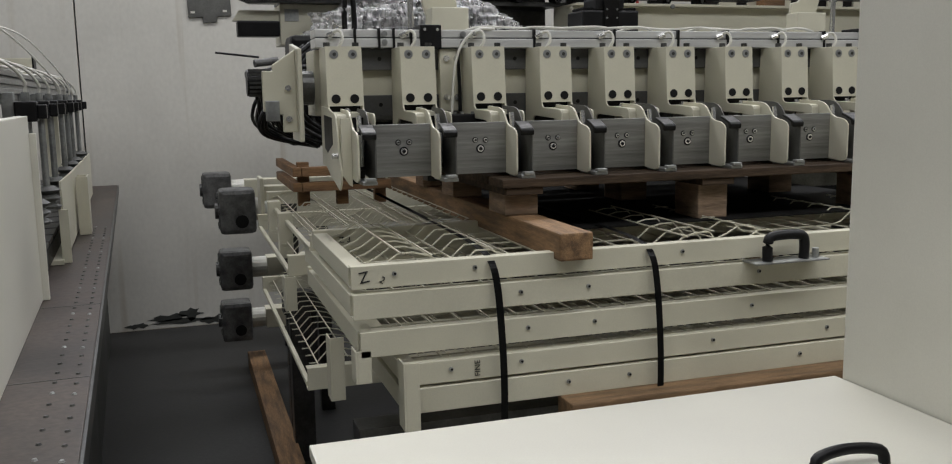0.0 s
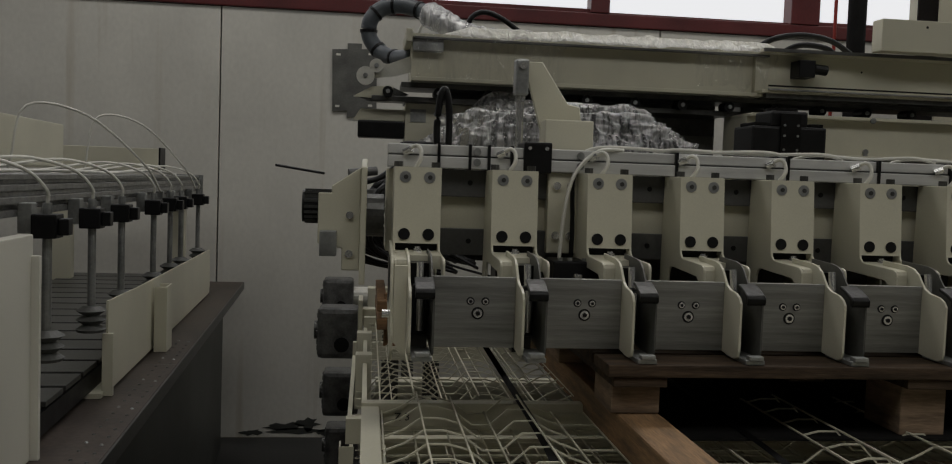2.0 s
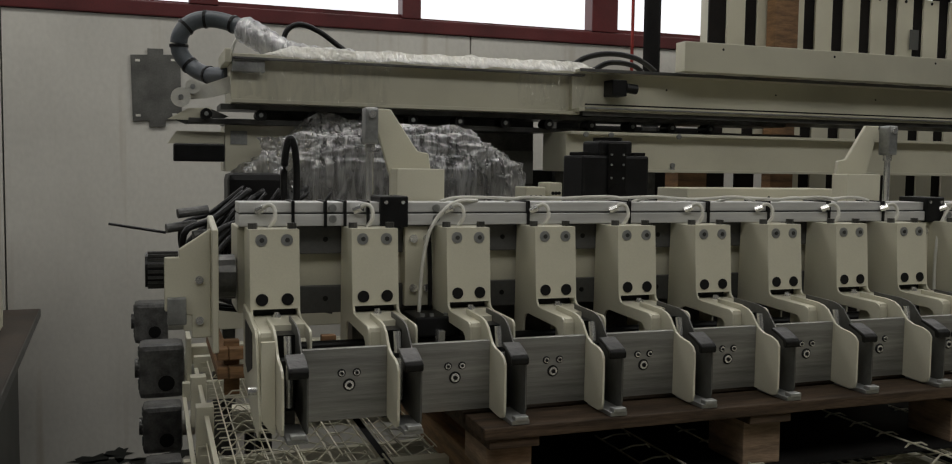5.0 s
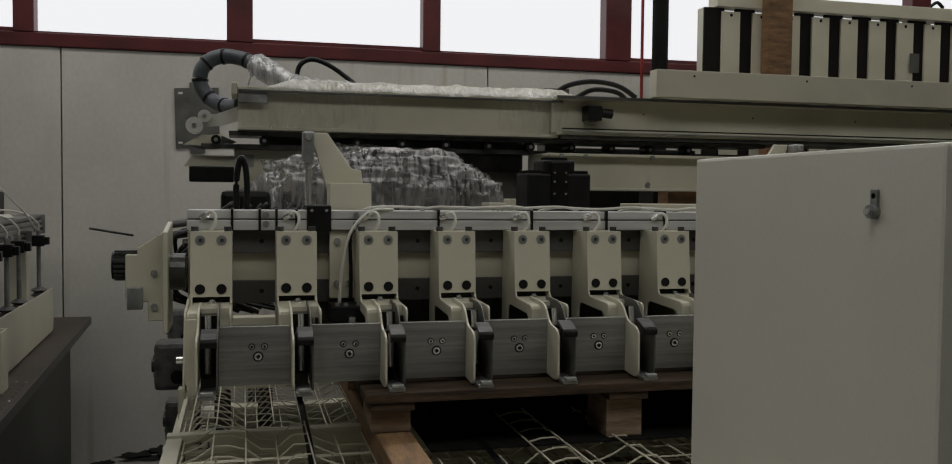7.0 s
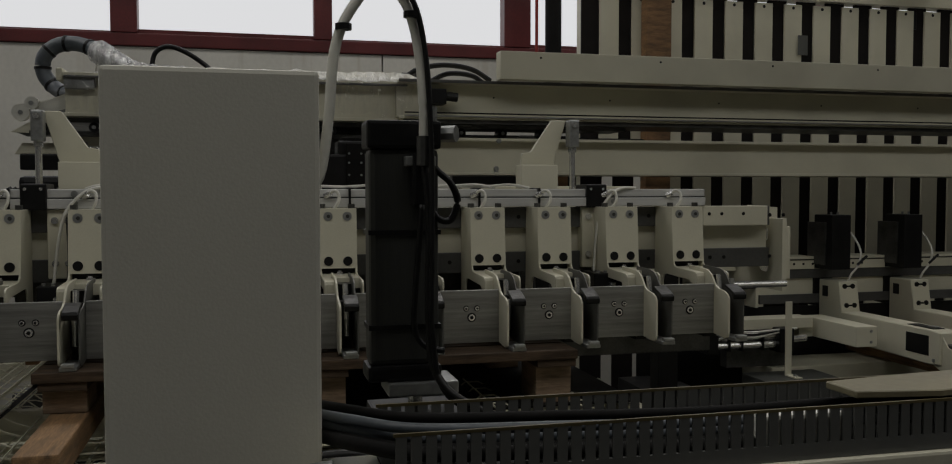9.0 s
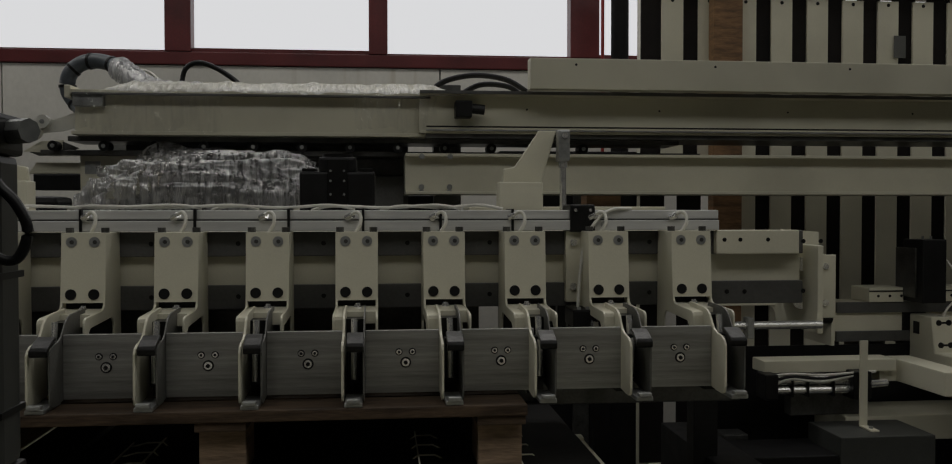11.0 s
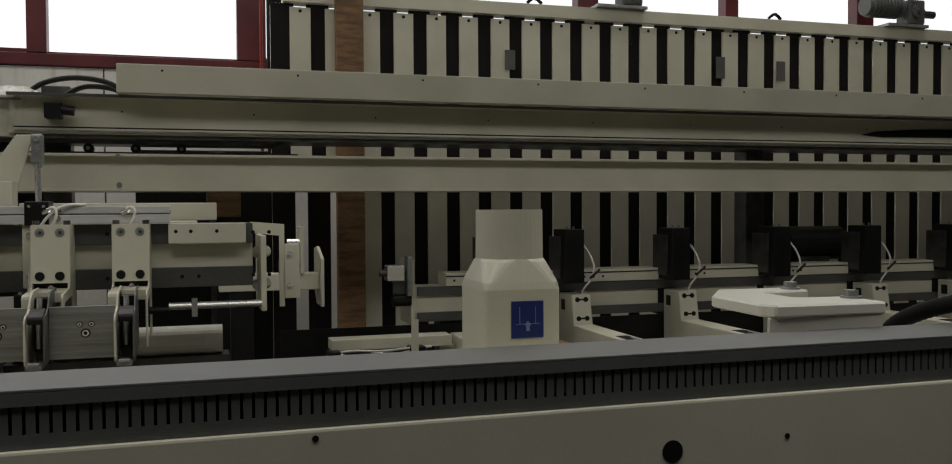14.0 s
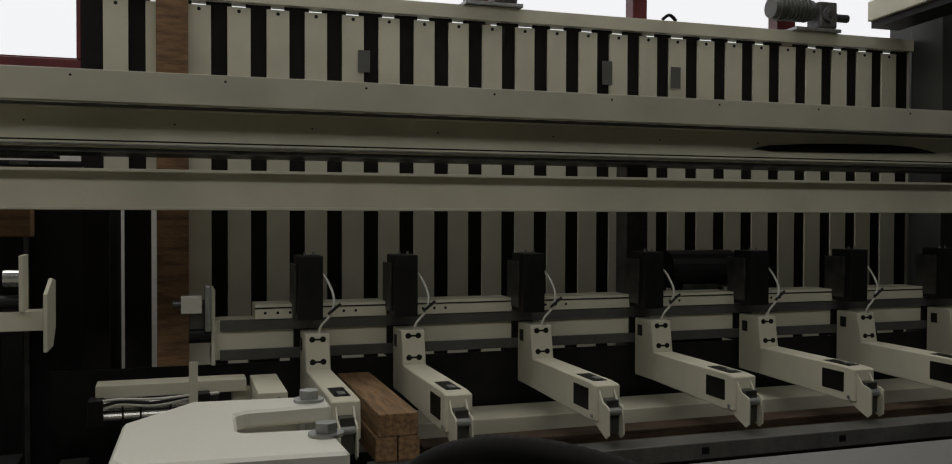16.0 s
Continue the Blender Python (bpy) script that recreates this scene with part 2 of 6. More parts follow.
def tube(bm, points, r, n=8, steps=6, ribs=0.0):
    path = smooth_path(points, steps) if steps else [Vector(q) for q in points]
    rings = []
    for i, p in enumerate(path):
        way = (path[min(i + 1, len(path) - 1)] - path[max(i - 1, 0)]).normalized()
        side = way.cross(Vector((0, 0, 1)))
        side = side.normalized() if side.length > 0.05 else way.cross(Vector((1, 0, 0))).normalized()
        up = side.cross(way)
        rr = r * (1 + (ribs if i % 2 else 0))
        rings.append([bm.verts.new(p + rr * (math.cos(a) * side + math.sin(a) * up)) for a in (2 * math.pi * k / n for k in range(n))])
    for a, b in zip(rings, rings[1:]):
        for k in range(n):
            bm.faces.new((a[k], a[(k + 1) % n], b[(k + 1) % n], b[k])).smooth = True
    bm.faces.new(rings[0][::-1])
    bm.faces.new(rings[-1])
    return bm


def thing(name, x, y, z, label, category, group="", turn=0.0):
    ob = new(name)
    ob.empty_display_size = 0.05
    ob.matrix_basis = pose(x, y, z, 0, 0, turn)
    return tagged(ob, label, category, group)


def top(ob):
    """The world pose at which a thing's parts are given."""
    m = Matrix.Identity(4)
    while ob:
        m = ob.matrix_basis @ m
        ob = ob.parent
    return m


def part(name, bm, mat, parent, label="", local=False):
    me = bpy.data.meshes.new(name)
    if not local:
        bm.transform(top(parent).inverted())
    bm.normal_update()
    bm.to_mesh(me)
    bm.free()
    me.materials.append(mat)
    ob = new(name, me)
    ob.parent = parent
    return tagged(ob, label)


def structure(name, bm, mat, label, category):
    me = bpy.data.meshes.new(name)
    bm.normal_update()
    bm.to_mesh(me)
    bm.free()
    me.materials.append(mat)
    return tagged(new(name, me), label, category, "", "structure")


def B():
    return bmesh.new()


# ---- the hall ----
X0, X1, Y0 = -4.5, 9.6, -6.0
structure("floor", box(B(), X0, X1, Y0, WALL, FLOOR - 0.2, FLOOR), FLOORM, "dark grey worn concrete factory floor", "floor")
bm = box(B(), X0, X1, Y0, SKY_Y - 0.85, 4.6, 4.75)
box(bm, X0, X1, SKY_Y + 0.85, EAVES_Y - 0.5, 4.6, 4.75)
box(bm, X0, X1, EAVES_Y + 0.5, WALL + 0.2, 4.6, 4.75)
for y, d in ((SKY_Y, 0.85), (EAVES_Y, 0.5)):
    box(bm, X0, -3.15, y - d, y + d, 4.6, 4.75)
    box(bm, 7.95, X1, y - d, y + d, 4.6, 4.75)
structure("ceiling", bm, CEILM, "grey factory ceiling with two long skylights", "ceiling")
# Three walls out of view, added to close the hall and limit fill light.
structure("wall_west", box(B(), X0 - 0.2, X0, Y0, WALL + 0.2, FLOOR, 4.6), HALL, "plain unseen wall closing the hall, kept dark against bounced light", "wall")
structure("wall_east", box(B(), X1, X1 + 0.2, Y0, WALL + 0.2, FLOOR, 4.6), HALL, "plain unseen wall closing the hall, kept dark against bounced light", "wall")
structure("wall_south", box(B(), X0, X1, Y0 - 0.2, Y0, FLOOR, 4.6), HALL, "plain unseen wall closing the hall, kept dark against bounced light", "wall")
# far wall: concrete panels with open joints under a ribbon of windows
north = tagged(new("wall_north"), "stained off-white concrete panel wall under red windows", "wall", "", "structure")
edges = [X0, -2.92, -0.50, 2.02, 4.44, 6.86, X1]
for a, b in zip(edges, edges[1:]):
    part("wall_panel", box(B(), a + 0.004, b - 0.004, WALL, WALL + 0.2, FLOOR, 2.505, 0.004), WALLM, north)
part("joint_backing", box(B(), X0, X1, WALL + 0.03, WALL + 0.19, FLOOR, 2.50), BULK, north)
part("lintel", box(B(), X0, X1, WALL, WALL + 0.2, 4.1, 4.6), WALLM, north)

for x, z, w, h, sd in ((-0.10, 0.135, 0.13, 0.03, 1), (0.03, 0.15, 0.07, 0.045, 2), (0.17, 0.10, 0.10, 0.03, 3), (-0.28, 0.10, 0.08, 0.02, 4), (0.33, 0.12, 0.10, 0.03, 5), (-0.02, 0.11, 0.20, 0.018, 6)):
    rr = random.Random(sd)
    ol = [(x + w * math.cos(a) * rr.uniform(0.5, 1.15), z + h * math.sin(a) * rr.uniform(0.4, 1.2)) for a in (2 * math.pi * k / 16 for k in range(16))]
    part("peeled_patch", prism(bmesh.new(), ol, "y", WALL - 0.002, WALL + 0.001), BULK, north, "dark patch of peeled paint")

# ribbon window: frame with wide and narrow mullions, panes, and the overcast sky behind
win = tagged(new("window_1"), "red framed ribbon of bright frosted windows", "window", "", "structure")
part("sill_rail", box(B(), X0, X1, WALL - 0.015, WALL + 0.09, 2.508, 2.585, 0.006), RED, win)
part("head_rail", box(B(), X0, X1, WALL - 0.015, WALL + 0.09, 4.02, 4.1, 0.006), RED, win)
mullions = [(-4.25, 0.14), (-3.02, 0.11), (-1.85, 0.15), (-0.69, 0.11), (0.488, 0.15), (1.650, 0.112), (2.905, 0.18), (4.085, 0.11), (5.25, 0.16), (6.43, 0.11), (7.64, 0.16), (8.85, 0.11)]
for x, w in mullions:
    part("mullion", box(B(), x - w / 2, x + w / 2, WALL - 0.02, WALL + 0.09, 2.585, 4.02, 0.005), RED, win)
for i, ((a, wa), (b, wb)) in enumerate(zip(mullions, mullions[1:])):
    l, r, lo = a + wa / 2, b - wb / 2, 2.585 if i % 2 else 2.60
    part("sash", box(B(), l, r, WALL + 0.02, WALL + 0.07, 2.585, lo + 0.012), RED, win)
structure("backdrop", box(B(), X0 - 3, X1 + 3, WALL + 0.9, WALL + 0.92, 1.5, 6.5), HAZE, "bright overcast sky outside the windows", "sky")

# ---- row of transfer heads on a rail ----
HEADS = [0.481 + 0.1955 * k for k in range(8)] + [2.034, 2.228, 2.424]


def disc(bm, x, y, z, r, deep=0.004, lean=0.0):
    d = Vector((0, -math.cos(lean), math.sin(lean))) * deep
    return rod(bm, Vector((x, y, z)) - d * 0.2, Vector((x, y, z)) + d, r, n=18)


def fin_outline(front):
    """Side plate of the clamp: falls from the shelf in an S to the front edge."""
    return [(2.29, 1.446), (2.205, 1.443), (2.184, 1.439), (2.168, 1.430), (2.156, 1.416), (2.145, 1.405), (2.128, 1.398), (2.100, 1.394), (front + 0.008, 1.388), (front, 1.378), (front, 1.292), (front + 0.004, 1.281), (front + 0.016, 1.276), (front + 0.04, 1.277), (2.29, 1.292)]


def cheek_outline():
    """Side wall of the casting, with the window under its shelf."""
    return [(2.352, 1.603), (2.455, 1.603), (2.462, 1.295), (2.415, 1.295), (2.405, 1.398), (2.398, 1.410), (2.385, 1.415), (2.240, 1.409), (2.229, 1.401), (2.226, 1.39), (2.226, 1.295), (2.202, 1.295), (2.202, 1.424), (2.205, 1.430), (2.214, 1.434), (2.316, 1.437), (2.331, 1.440), (2.338, 1.447), (2.3405, 1.458)]


def transfer_head(with_plate, end_cover=False):
    """One head; its right upper corner stands at x = 0."""
    h = thing("transfer_head", 0, 2.35, 1.25, "ivory machine head on rail with clamp jaw and aluminium stop plate" if with_plate else "ivory machine head at rail end with open clamp jaw", "machine head", "heads along the rail")
    body = B()
    prism(body, [(2.352, 1.603), (2.455, 1.603), (2.455, 1.425), (2.372, 1.425), (2.372, 1.452), (2.3403, 1.452)], "x", -0.0895, -0.0045)
    for x in (-0.094, -0.005):
        prism(body, cheek_outline(), "x", x, x + 0.005, 0.0012)
    prism(body, [(2.3517, 1.603), (2.358, 1.603), (2.346, 1.452), (2.340, 1.452)], "x", -0.0935, -0.0005)
    part("bracket", body, CREAM, h)
    lean = math.atan2(0.012, 0.151)
    for x in (-0.072, -0.024):
        part("cover_cap", disc(B(), x, 2.3418, 1.470, 0.0117, 0.0025, lean), BLACK, h)
        b = part("fixing_bolt", disc(B(), x, 2.3505, 1.583, 0.0115, 0.0018, lean), GALV, h)
        part("socket", disc(B(), x + 0.001, 2.3486, 1.583, 0.0045, 0.0012, lean), STEEL, b)
    part("recess", box(B(), -0.0885, -0.0055, 2.362, 2.3715, 1.426, 1.4515), BLACK, h)
    s = part("screw", rod(B(), (-0.045, 2.336, 1.430), (-0.045, 2.338, 1.446), 0.0055), CHROME, h)
    part("screw_head", rod(B(), (-0.045, 2.336, 1.436), (-0.045, 2.337, 1.442), 0.0085, n=6), CHROME, s)
    # lower arm: a shelf that ends in a square nose, with the clamp let into it
    arm = B()
    prism(arm, [(2.375, 1.4375), (2.316, 1.437), (2.214, 1.433), (2.205, 1.431), (2.202, 1.424), (2.202, 1.295), (2.222, 1.295), (2.222, 1.408), (2.375, 1.415)], "x", -0.0892, -0.066)
    prism(arm, [(2.375, 1.4375), (2.316, 1.437), (2.255, 1.4355), (2.255, 1.41), (2.375, 1.415)], "x", -0.0659, -0.0048)
    part("arm", arm, CREAM, h)
    part("fin", prism(B(), fin_outline(2.078), "x", -0.071, -0.066, 0.0008), CREAM, h)
    part("fin", prism(B(), fin_outline(2.080), "x", -0.0290, -0.0262), TARNISH, h, "bare steel clamp side plate")
    if end_cover:
        part("end_cover", prism(B(), [(2.42, 1.452), (2.31, 1.448), (2.262, 1.440), (2.215, 1.436), (2.200, 1.425), (2.150, 1.30), (2.150, 1.272), (2.175, 1.252), (2.30, 1.278), (2.42, 1.315)], "x", -0.0995, -0.0945, 0.0008), CREAM, h)
        part("nose_plate", prism(B(), [(-0.0945, 1.425), (-0.0715, 1.425), (-0.0715, 1.262), (-0.078, 1.266), (-0.0945, 1.29)], "y", 2.150, 2.160), CREAM, h)
        part("cover_hole", prism(B(), [(2.25, 1.425), (2.37, 1.43), (2.37, 1.345), (2.33, 1.335), (2.25, 1.36)], "x", -0.1005, -0.0994), BLACK, h)
        part("cover_bolt", rod(B(), (-0.114, 2.18, 1.335), (-0.0995, 2.18, 1.335), 0.007, n=8), CHROME, h)
    part("channel", box(B(), -0.0655, -0.0294, 2.21, 2.254, 1.262, 1.425), DARK, h)
    part("jaw", prism(B(), [(2.074, 1.394), (2.094, 1.403), (2.116, 1.410), (2.118, 1.404), (2.094, 1.395), (2.080, 1.388), (2.077, 1.377), (2.071, 1.376), (2.068, 1.380), (2.068, 1.389)], "x", -0.0605, -0.027, 0.0012), DARK, h)
    part("piston", rod(B(), (-0.048, 2.165, 1.392), (-0.048, 2.172, 1.430), 0.0065), CHROME, h)
    part("plunger", rod(B(), (-0.048, 2.15, 1.31), (-0.048, 2.15, 1.385), 0.006), CHROME, h)
    part("link", box(B(), -0.060, -0.036, 2.16, 2.19, 1.30, 1.39, 0.003), BLACK, h)
    f = B()
    box(f, -0.0645, -0.030, 2.055, 2.15, 1.2725, 1.281, 0.002)
    box(f, -0.060, -0.034, 2.050, 2.068, 1.281, 1.289, 0.002)
    part("foot", f, GALV, h)
    if with_plate:
        p = part("stop_plate", box(B(), -0.0258, 0.1240, 2.150, 2.164, 1.281, 1.408, 0.0012), ALU, h, "brushed aluminium stop plate")
        for x, z, r in ((0.056, 1.343, 0.0112), (0.0425, 1.3645, 0.0074), (0.0695, 1.3645, 0.0074)):
            part("counterbore", disc(B(), x, 2.1502, z, r, 0.0012), BLACK, p)
            b = part("hex_bolt", disc(B(), x, 2.1485, z, r * 0.72, 0.002), CHROME, p)
            part("hex_socket", disc(B(), x, 2.1462, z, r * 0.36, 0.0012), BLACK, b)
    # air hose from the strip down to the head
    part("air_fitting", tube(B(), [(-0.062, 2.425, 1.640), (-0.050, 2.415, 1.648), (-0.040, 2.41, 1.640), (-0.040, 2.405, 1.620), (-0.052, 2.41, 1.600)], 0.0042, 7, 4), TUBEW, h)
    part("hose_coupling", rod(B(), (-0.072, 2.43, 1.634), (-0.058, 2.42, 1.641), 0.008, n=8), CHROME, h)
    for x in (-0.085, -0.01):
        part("top_nut", rod(B(), (x, 2.38, 1.603), (x, 2.38, 1.614), 0.009, n=8), STEEL, h)
    return h


zero = transfer_head(True, True)
zero.matrix_basis = pose(HEADS[0], 2.35, 1.25)
first = transfer_head(True)
for x in HEADS[2:-1]:
    copy_thing(first, pose(x, 2.35, 1.25))
first.matrix_basis = pose(HEADS[1], 2.35, 1.25)
last = transfer_head(False)
last.matrix_basis = pose(HEADS[-1], 2.35, 1.25)

rail = thing("head_rail", 1.55, 2.55, 1.29, "ivory beam with two grey guide rails and aluminium top strip", "machine beam")
part("beam", box(B(), 0.375, 2.70, 2.474, 2.62, 1.425, 1.600, 0.003), CREAM, rail)
for z0, z1 in ((1.545, 1.602), (1.422, 1.478)):
    part("guide_rail", box(B(), 0.41, 2.70, 2.457, 2.474, z0, z1, 0.002), RAILGREY, rail)
for i in range(12):
    x = 0.55 + 0.1955 * i
    for dx in (0, 0.045):
        for z in (1.575, 1.452):
            part("rail_hole", disc(B(), x + dx, 2.457, z, 0.0055, 0.0015), BLACK, rail)
strip = part("cable_strip", box(B(), 0.375, 2.475, 2.43, 2.52, 1.604, 1.628, 0.002), STRIP, rail, "extruded aluminium strip")
part("strip_lip", box(B(), 0.375, 2.475, 2.436, 2.52, 1.631, 1.652, 0.002), STRIP, strip)
part("strip_core", box(B(), 0.376, 2.474, 2.434, 2.51, 1.628, 1.631), STEEL, strip)
for x in (0.48, 0.545, 0.585, 0.633, 0.99, 1.24, 1.45, 1.62, 1.80, 1.97, 2.12):
    part("cable_tie", box(B(), x - 0.003, x + 0.003, 2.426, 2.523, 1.602, 1.655), BLACK, rail)
for x in (0.56, 0.78, 2.19):
    for z in (1.618, 1.640):
        part("strip_bolt", disc(B(), x, 2.432, z, 0.008, 0.004), GALV, rail)
for a, b in ((0.80, 1.25), (1.27, 1.60), (0.95, 1.38), (1.66, 1.95), (1.50, 1.85)):
    part("air_line", tube(B(), [(a, 2.47, 1.652), (a + 0.05, 2.455, 1.662), ((a + b) / 2, 2.46, 1.658), (b - 0.06, 2.45, 1.664), (b, 2.46, 1.655)], 0.004, 6, 6), TUBEW, rail)
for x, s in ((0.745, 1), (2.13, 1)):
    part("mount_plate", box(B(), x - 0.03, x + 0.035, 2.44, 2.485, 1.432, 1.602, 0.003), CREAM, rail)
    for dx in (-0.012, 0.018):
        for z in (1.575, 1.47):
            part("mount_bolt", disc(B(), x + dx, 2.44, z, 0.0085, 0.006), CHROME, rail)
    part("drop_hose", tube(B(), [(x + 0.13, 2.44, 1.655), (x + 0.07, 2.425, 1.65), (x + 0.02, 2.415, 1.60), (x, 2.41, 1.52), (x - 0.01, 2.40, 1.42)], 0.0042, 7, 6), TUBEW, rail)
    part("drop_cable", tube(B(), [(x + 0.03, 2.44, 1.61), (x + 0.02, 2.43, 1.58), (x + 0.022, 2.428, 1.50), (x + 0.02, 2.42, 1.43)], 0.005, 6, 5), BLACK, rail)
    v = part("valve_block", box(B(), x - 0.035, x + 0.06, 2.33, 2.43, 1.385, 1.425, 0.004), BLACK, rail)
    for dx in (-0.02, 0.0, 0.03, 0.045):
        part("valve_screw", rod(B(), (x + dx, 2.34, 1.425), (x + dx, 2.34, 1.431), 0.005, n=8), GALV, v)
    part("valve_stem", box(B(), x + 0.005, x + 0.02, 2.31, 2.33, 1.37, 1.40, 0.002), CHROME, v)
# right end of the rail
part("end_cover", box(B(), 2.47, 2.68, 2.435, 2.4565, 1.545, 1.603, 0.003), CREAM, rail)
for x in (2.49, 2.53, 2.60):
    part("cover_hole", disc(B(), x, 2.435, 1.58, 0.005, 0.001), BLACK, rail)
end = part("end_plate", box(B(), 2.72, 2.735, 2.42, 2.66, 1.35, 1.565, 0.002), CREAM, rail)
prism_bm = prism(B(), [(2.70, 1.603), (2.80, 1.595), (2.80, 1.345), (2.785, 1.345), (2.785, 1.56), (2.70, 1.57)], "y", 2.575, 2.585)
part("end_bracket", prism_bm, CREAM, rail)
part("end_flange", box(B(), 2.80, 2.845, 2.57, 2.582, 1.37, 1.535, 0.002), CREAM, rail)
for z in (1.515, 1.42):
    part("end_bolt", rod(B(), (2.742, 2.55, z), (2.715, 2.50, z), 0.018, n=12), CHROME, rail)
    part("flange_bolt", disc(B(), 2.815, 2.57, z - 0.01, 0.008, 0.006), CHROME, rail)
part("shaft", rod(B(), (0.39, 2.40, 1.365), (2.47, 2.40, 1.365), 0.010), BLACK, rail)
part("shaft", rod(B(), (2.47, 2.40, 1.375), (2.72, 2.40, 1.375), 0.010), CHROME, rail)
part("shaft_clip", box(B(), 2.53, 2.545, 2.385, 2.415, 1.345, 1.395, 0.002), GALV, rail)
# left end of the rail: toothed wheel between ivory plates
part("end_plate", prism(B(), [(2.40, 1.40), (2.40, 1.60), (2.44, 1.605), (2.56, 1.62), (2.56, 1.36), (2.40, 1.36)], "x", 0.322, 0.334, 0.002), CREAM, rail)
part("bearing_plate", prism(B(), [(0.235, 1.545), (0.262, 1.545), (0.262, 1.56), (0.322, 1.60), (0.322, 1.385), (0.285, 1.385), (0.285, 1.43), (0.235, 1.44)], "y", 2.44, 2.455, 0.002), CREAM, rail)
wheel = part("toothed_wheel", rod(B(), (0.20, 2.50, 1.515), (0.27, 2.50, 1.515), 0.034, n=22), DARK, rail, "dark toothed belt wheel")
for k in range(18):
    a = 2 * math.pi * k / 18
    y, z = 2.50 + 0.034 * math.cos(a), 1.515 + 0.034 * math.sin(a)
    part("tooth", box(B(), 0.205, 0.262, y - 0.003, y + 0.003, z - 0.003, z + 0.003), STEEL, wheel)
for x, z in ((0.30, 1.50), (0.30, 1.42), (0.255, 1.45)):
    part("plate_bolt", disc(B(), x, 2.44, z, 0.008, 0.005), CHROME, rail)
part("bearing_block", box(B(), 0.24, 0.275, 2.42, 2.44, 1.415, 1.468, 0.003), GALV, rail)
part("inner_hub", rod(B(), (0.334, 2.48, 1.50), (0.37, 2.48, 1.50), 0.045, n=20), STEEL, rail)
part("rod", rod(B(), (0.13, 2.62, 1.60), (0.24, 2.56, 1.585), 0.003, n=6), BLACK, rail)

# gusset brackets with pneumatic rods, standing on the rail
def lift_bracket(x, side):
    g = thing("lift_bracket", x, 2.57, 1.60, "ivory gusset bracket with pneumatic rod on rail", "bracket", "brackets on the rail")
    s = side
    out = [(x + s * 0.01, 1.855), (x + s * 0.055, 1.855), (x + s * 0.118, 1.762), (x + s * 0.145, 1.757), (x + s * 0.165, 1.60), (x + s * 0.055, 1.60), (x + s * 0.055, 1.70)]
    part("gusset", prism(B(), out, "y", 2.60, 2.612, 0.002), CREAM, g)
    part("flange", box(B(), min(x + s * 0.055, x + s * 0.165), max(x + s * 0.055, x + s * 0.165), 2.54, 2.60, 1.60, 1.722, 0.003), CREAM, g)
    part("flange_hole", disc(B(), x + s * 0.12, 2.54, 1.635, 0.004, 0.001), BLACK, g)
    part("rod_eye", box(B(), x - 0.012, x + 0.018, 2.56, 2.60, 1.775, 1.855, 0.005), GALV, g)
    part("eye_pin", disc(B(), x + 0.003, 2.56, 1.84, 0.008, 0.006), CHROME, g)
    part("rod_nut", rod(B(), (x + 0.003, 2.58, 1.76), (x + 0.003, 2.58, 1.778), 0.012, n=6), CHROME, g)
    part("rod", rod(B(), (x + 0.003, 2.58, 1.63), (x + 0.003, 2.58, 1.765), 0.0085), CHROME, g)
    c = part("clamp_block", box(B(), x - 0.01, x + 0.05, 2.425, 2.52, 1.60, 1.665, 0.004), BLACK, g)
    for dx in (0.002, 0.038):
        part("block_screw", disc(B(), x + dx, 2.425, 1.652, 0.004, 0.002), CHROME, c)
    return g


lift_bracket(0.668, 1)
lift_bracket(2.118, -1)
loop = thing("cable_loop", 0.50, 2.6, 1.62, "upright loop of black cable above the rail", "cable")
part("cable", tube(B(), [(0.492, 2.62, 1.60), (0.488, 2.62, 1.70), (0.494, 2.62, 1.765), (0.503, 2.62, 1.785), (0.512, 2.62, 1.76), (0.516, 2.62, 1.70), (0.514, 2.62, 1.60)], 0.008, 8, 6), BLACK, loop)

# ---- pallet under the rail, bearer timber ----
pal = thing("pallet", 1.27, 2.5, 1.175, "weathered wooden pallet carrying the row of heads", "pallet")
for i, (y0, y1) in enumerate(((2.05, 2.155), (2.165, 2.29), (2.30, 2.415), (2.43, 2.55), (2.56, 2.68), (2.70, 2.82), (2.84, 2.95))):
    part("deck_board", box(B(), 0.755, 1.945, y0, y1, 1.250, 1.272, 0.003), WOODX, pal)
for x in (0.770, 1.313, 1.850):
    for y0, y1 in ((2.08, 2.20), (2.52, 2.64), (2.86, 2.96)):
        part("block", box(B(), x, x + 0.088, y0, y1, 1.180 if x < 1 else 1.142, 1.2315, 0.003), BLOCK, pal)
    part("stringer", box(B(), x - 0.004, x + 0.092, 2.055, 2.95, 1.232, 1.2495, 0.002), WOODX, pal)
part("rail_foot", box(B(), 0.62, 1.9, 2.52, 2.60, 1.2725, 1.424, 0.003), STEEL, pal)
tim = thing("bearer_timber", 0.82, 2.6, 1.115, "square sawn brown timber bearer laid under the pallet", "timber")
part("beam", box(B(), 0.782, 0.860, 1.765, 3.45, 1.118, 1.179, 0.005), WOODY, tim)
# Black sheet added to give the deep shade under the pallet.
mat = thing("rubber_mat", 1.55, 3.0, 1.136, "black sheet added over the frames as the shade under the pallet", "mat")
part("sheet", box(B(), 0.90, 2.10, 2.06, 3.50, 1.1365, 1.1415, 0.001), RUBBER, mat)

# ---- stack of wire mesh guard frames ----


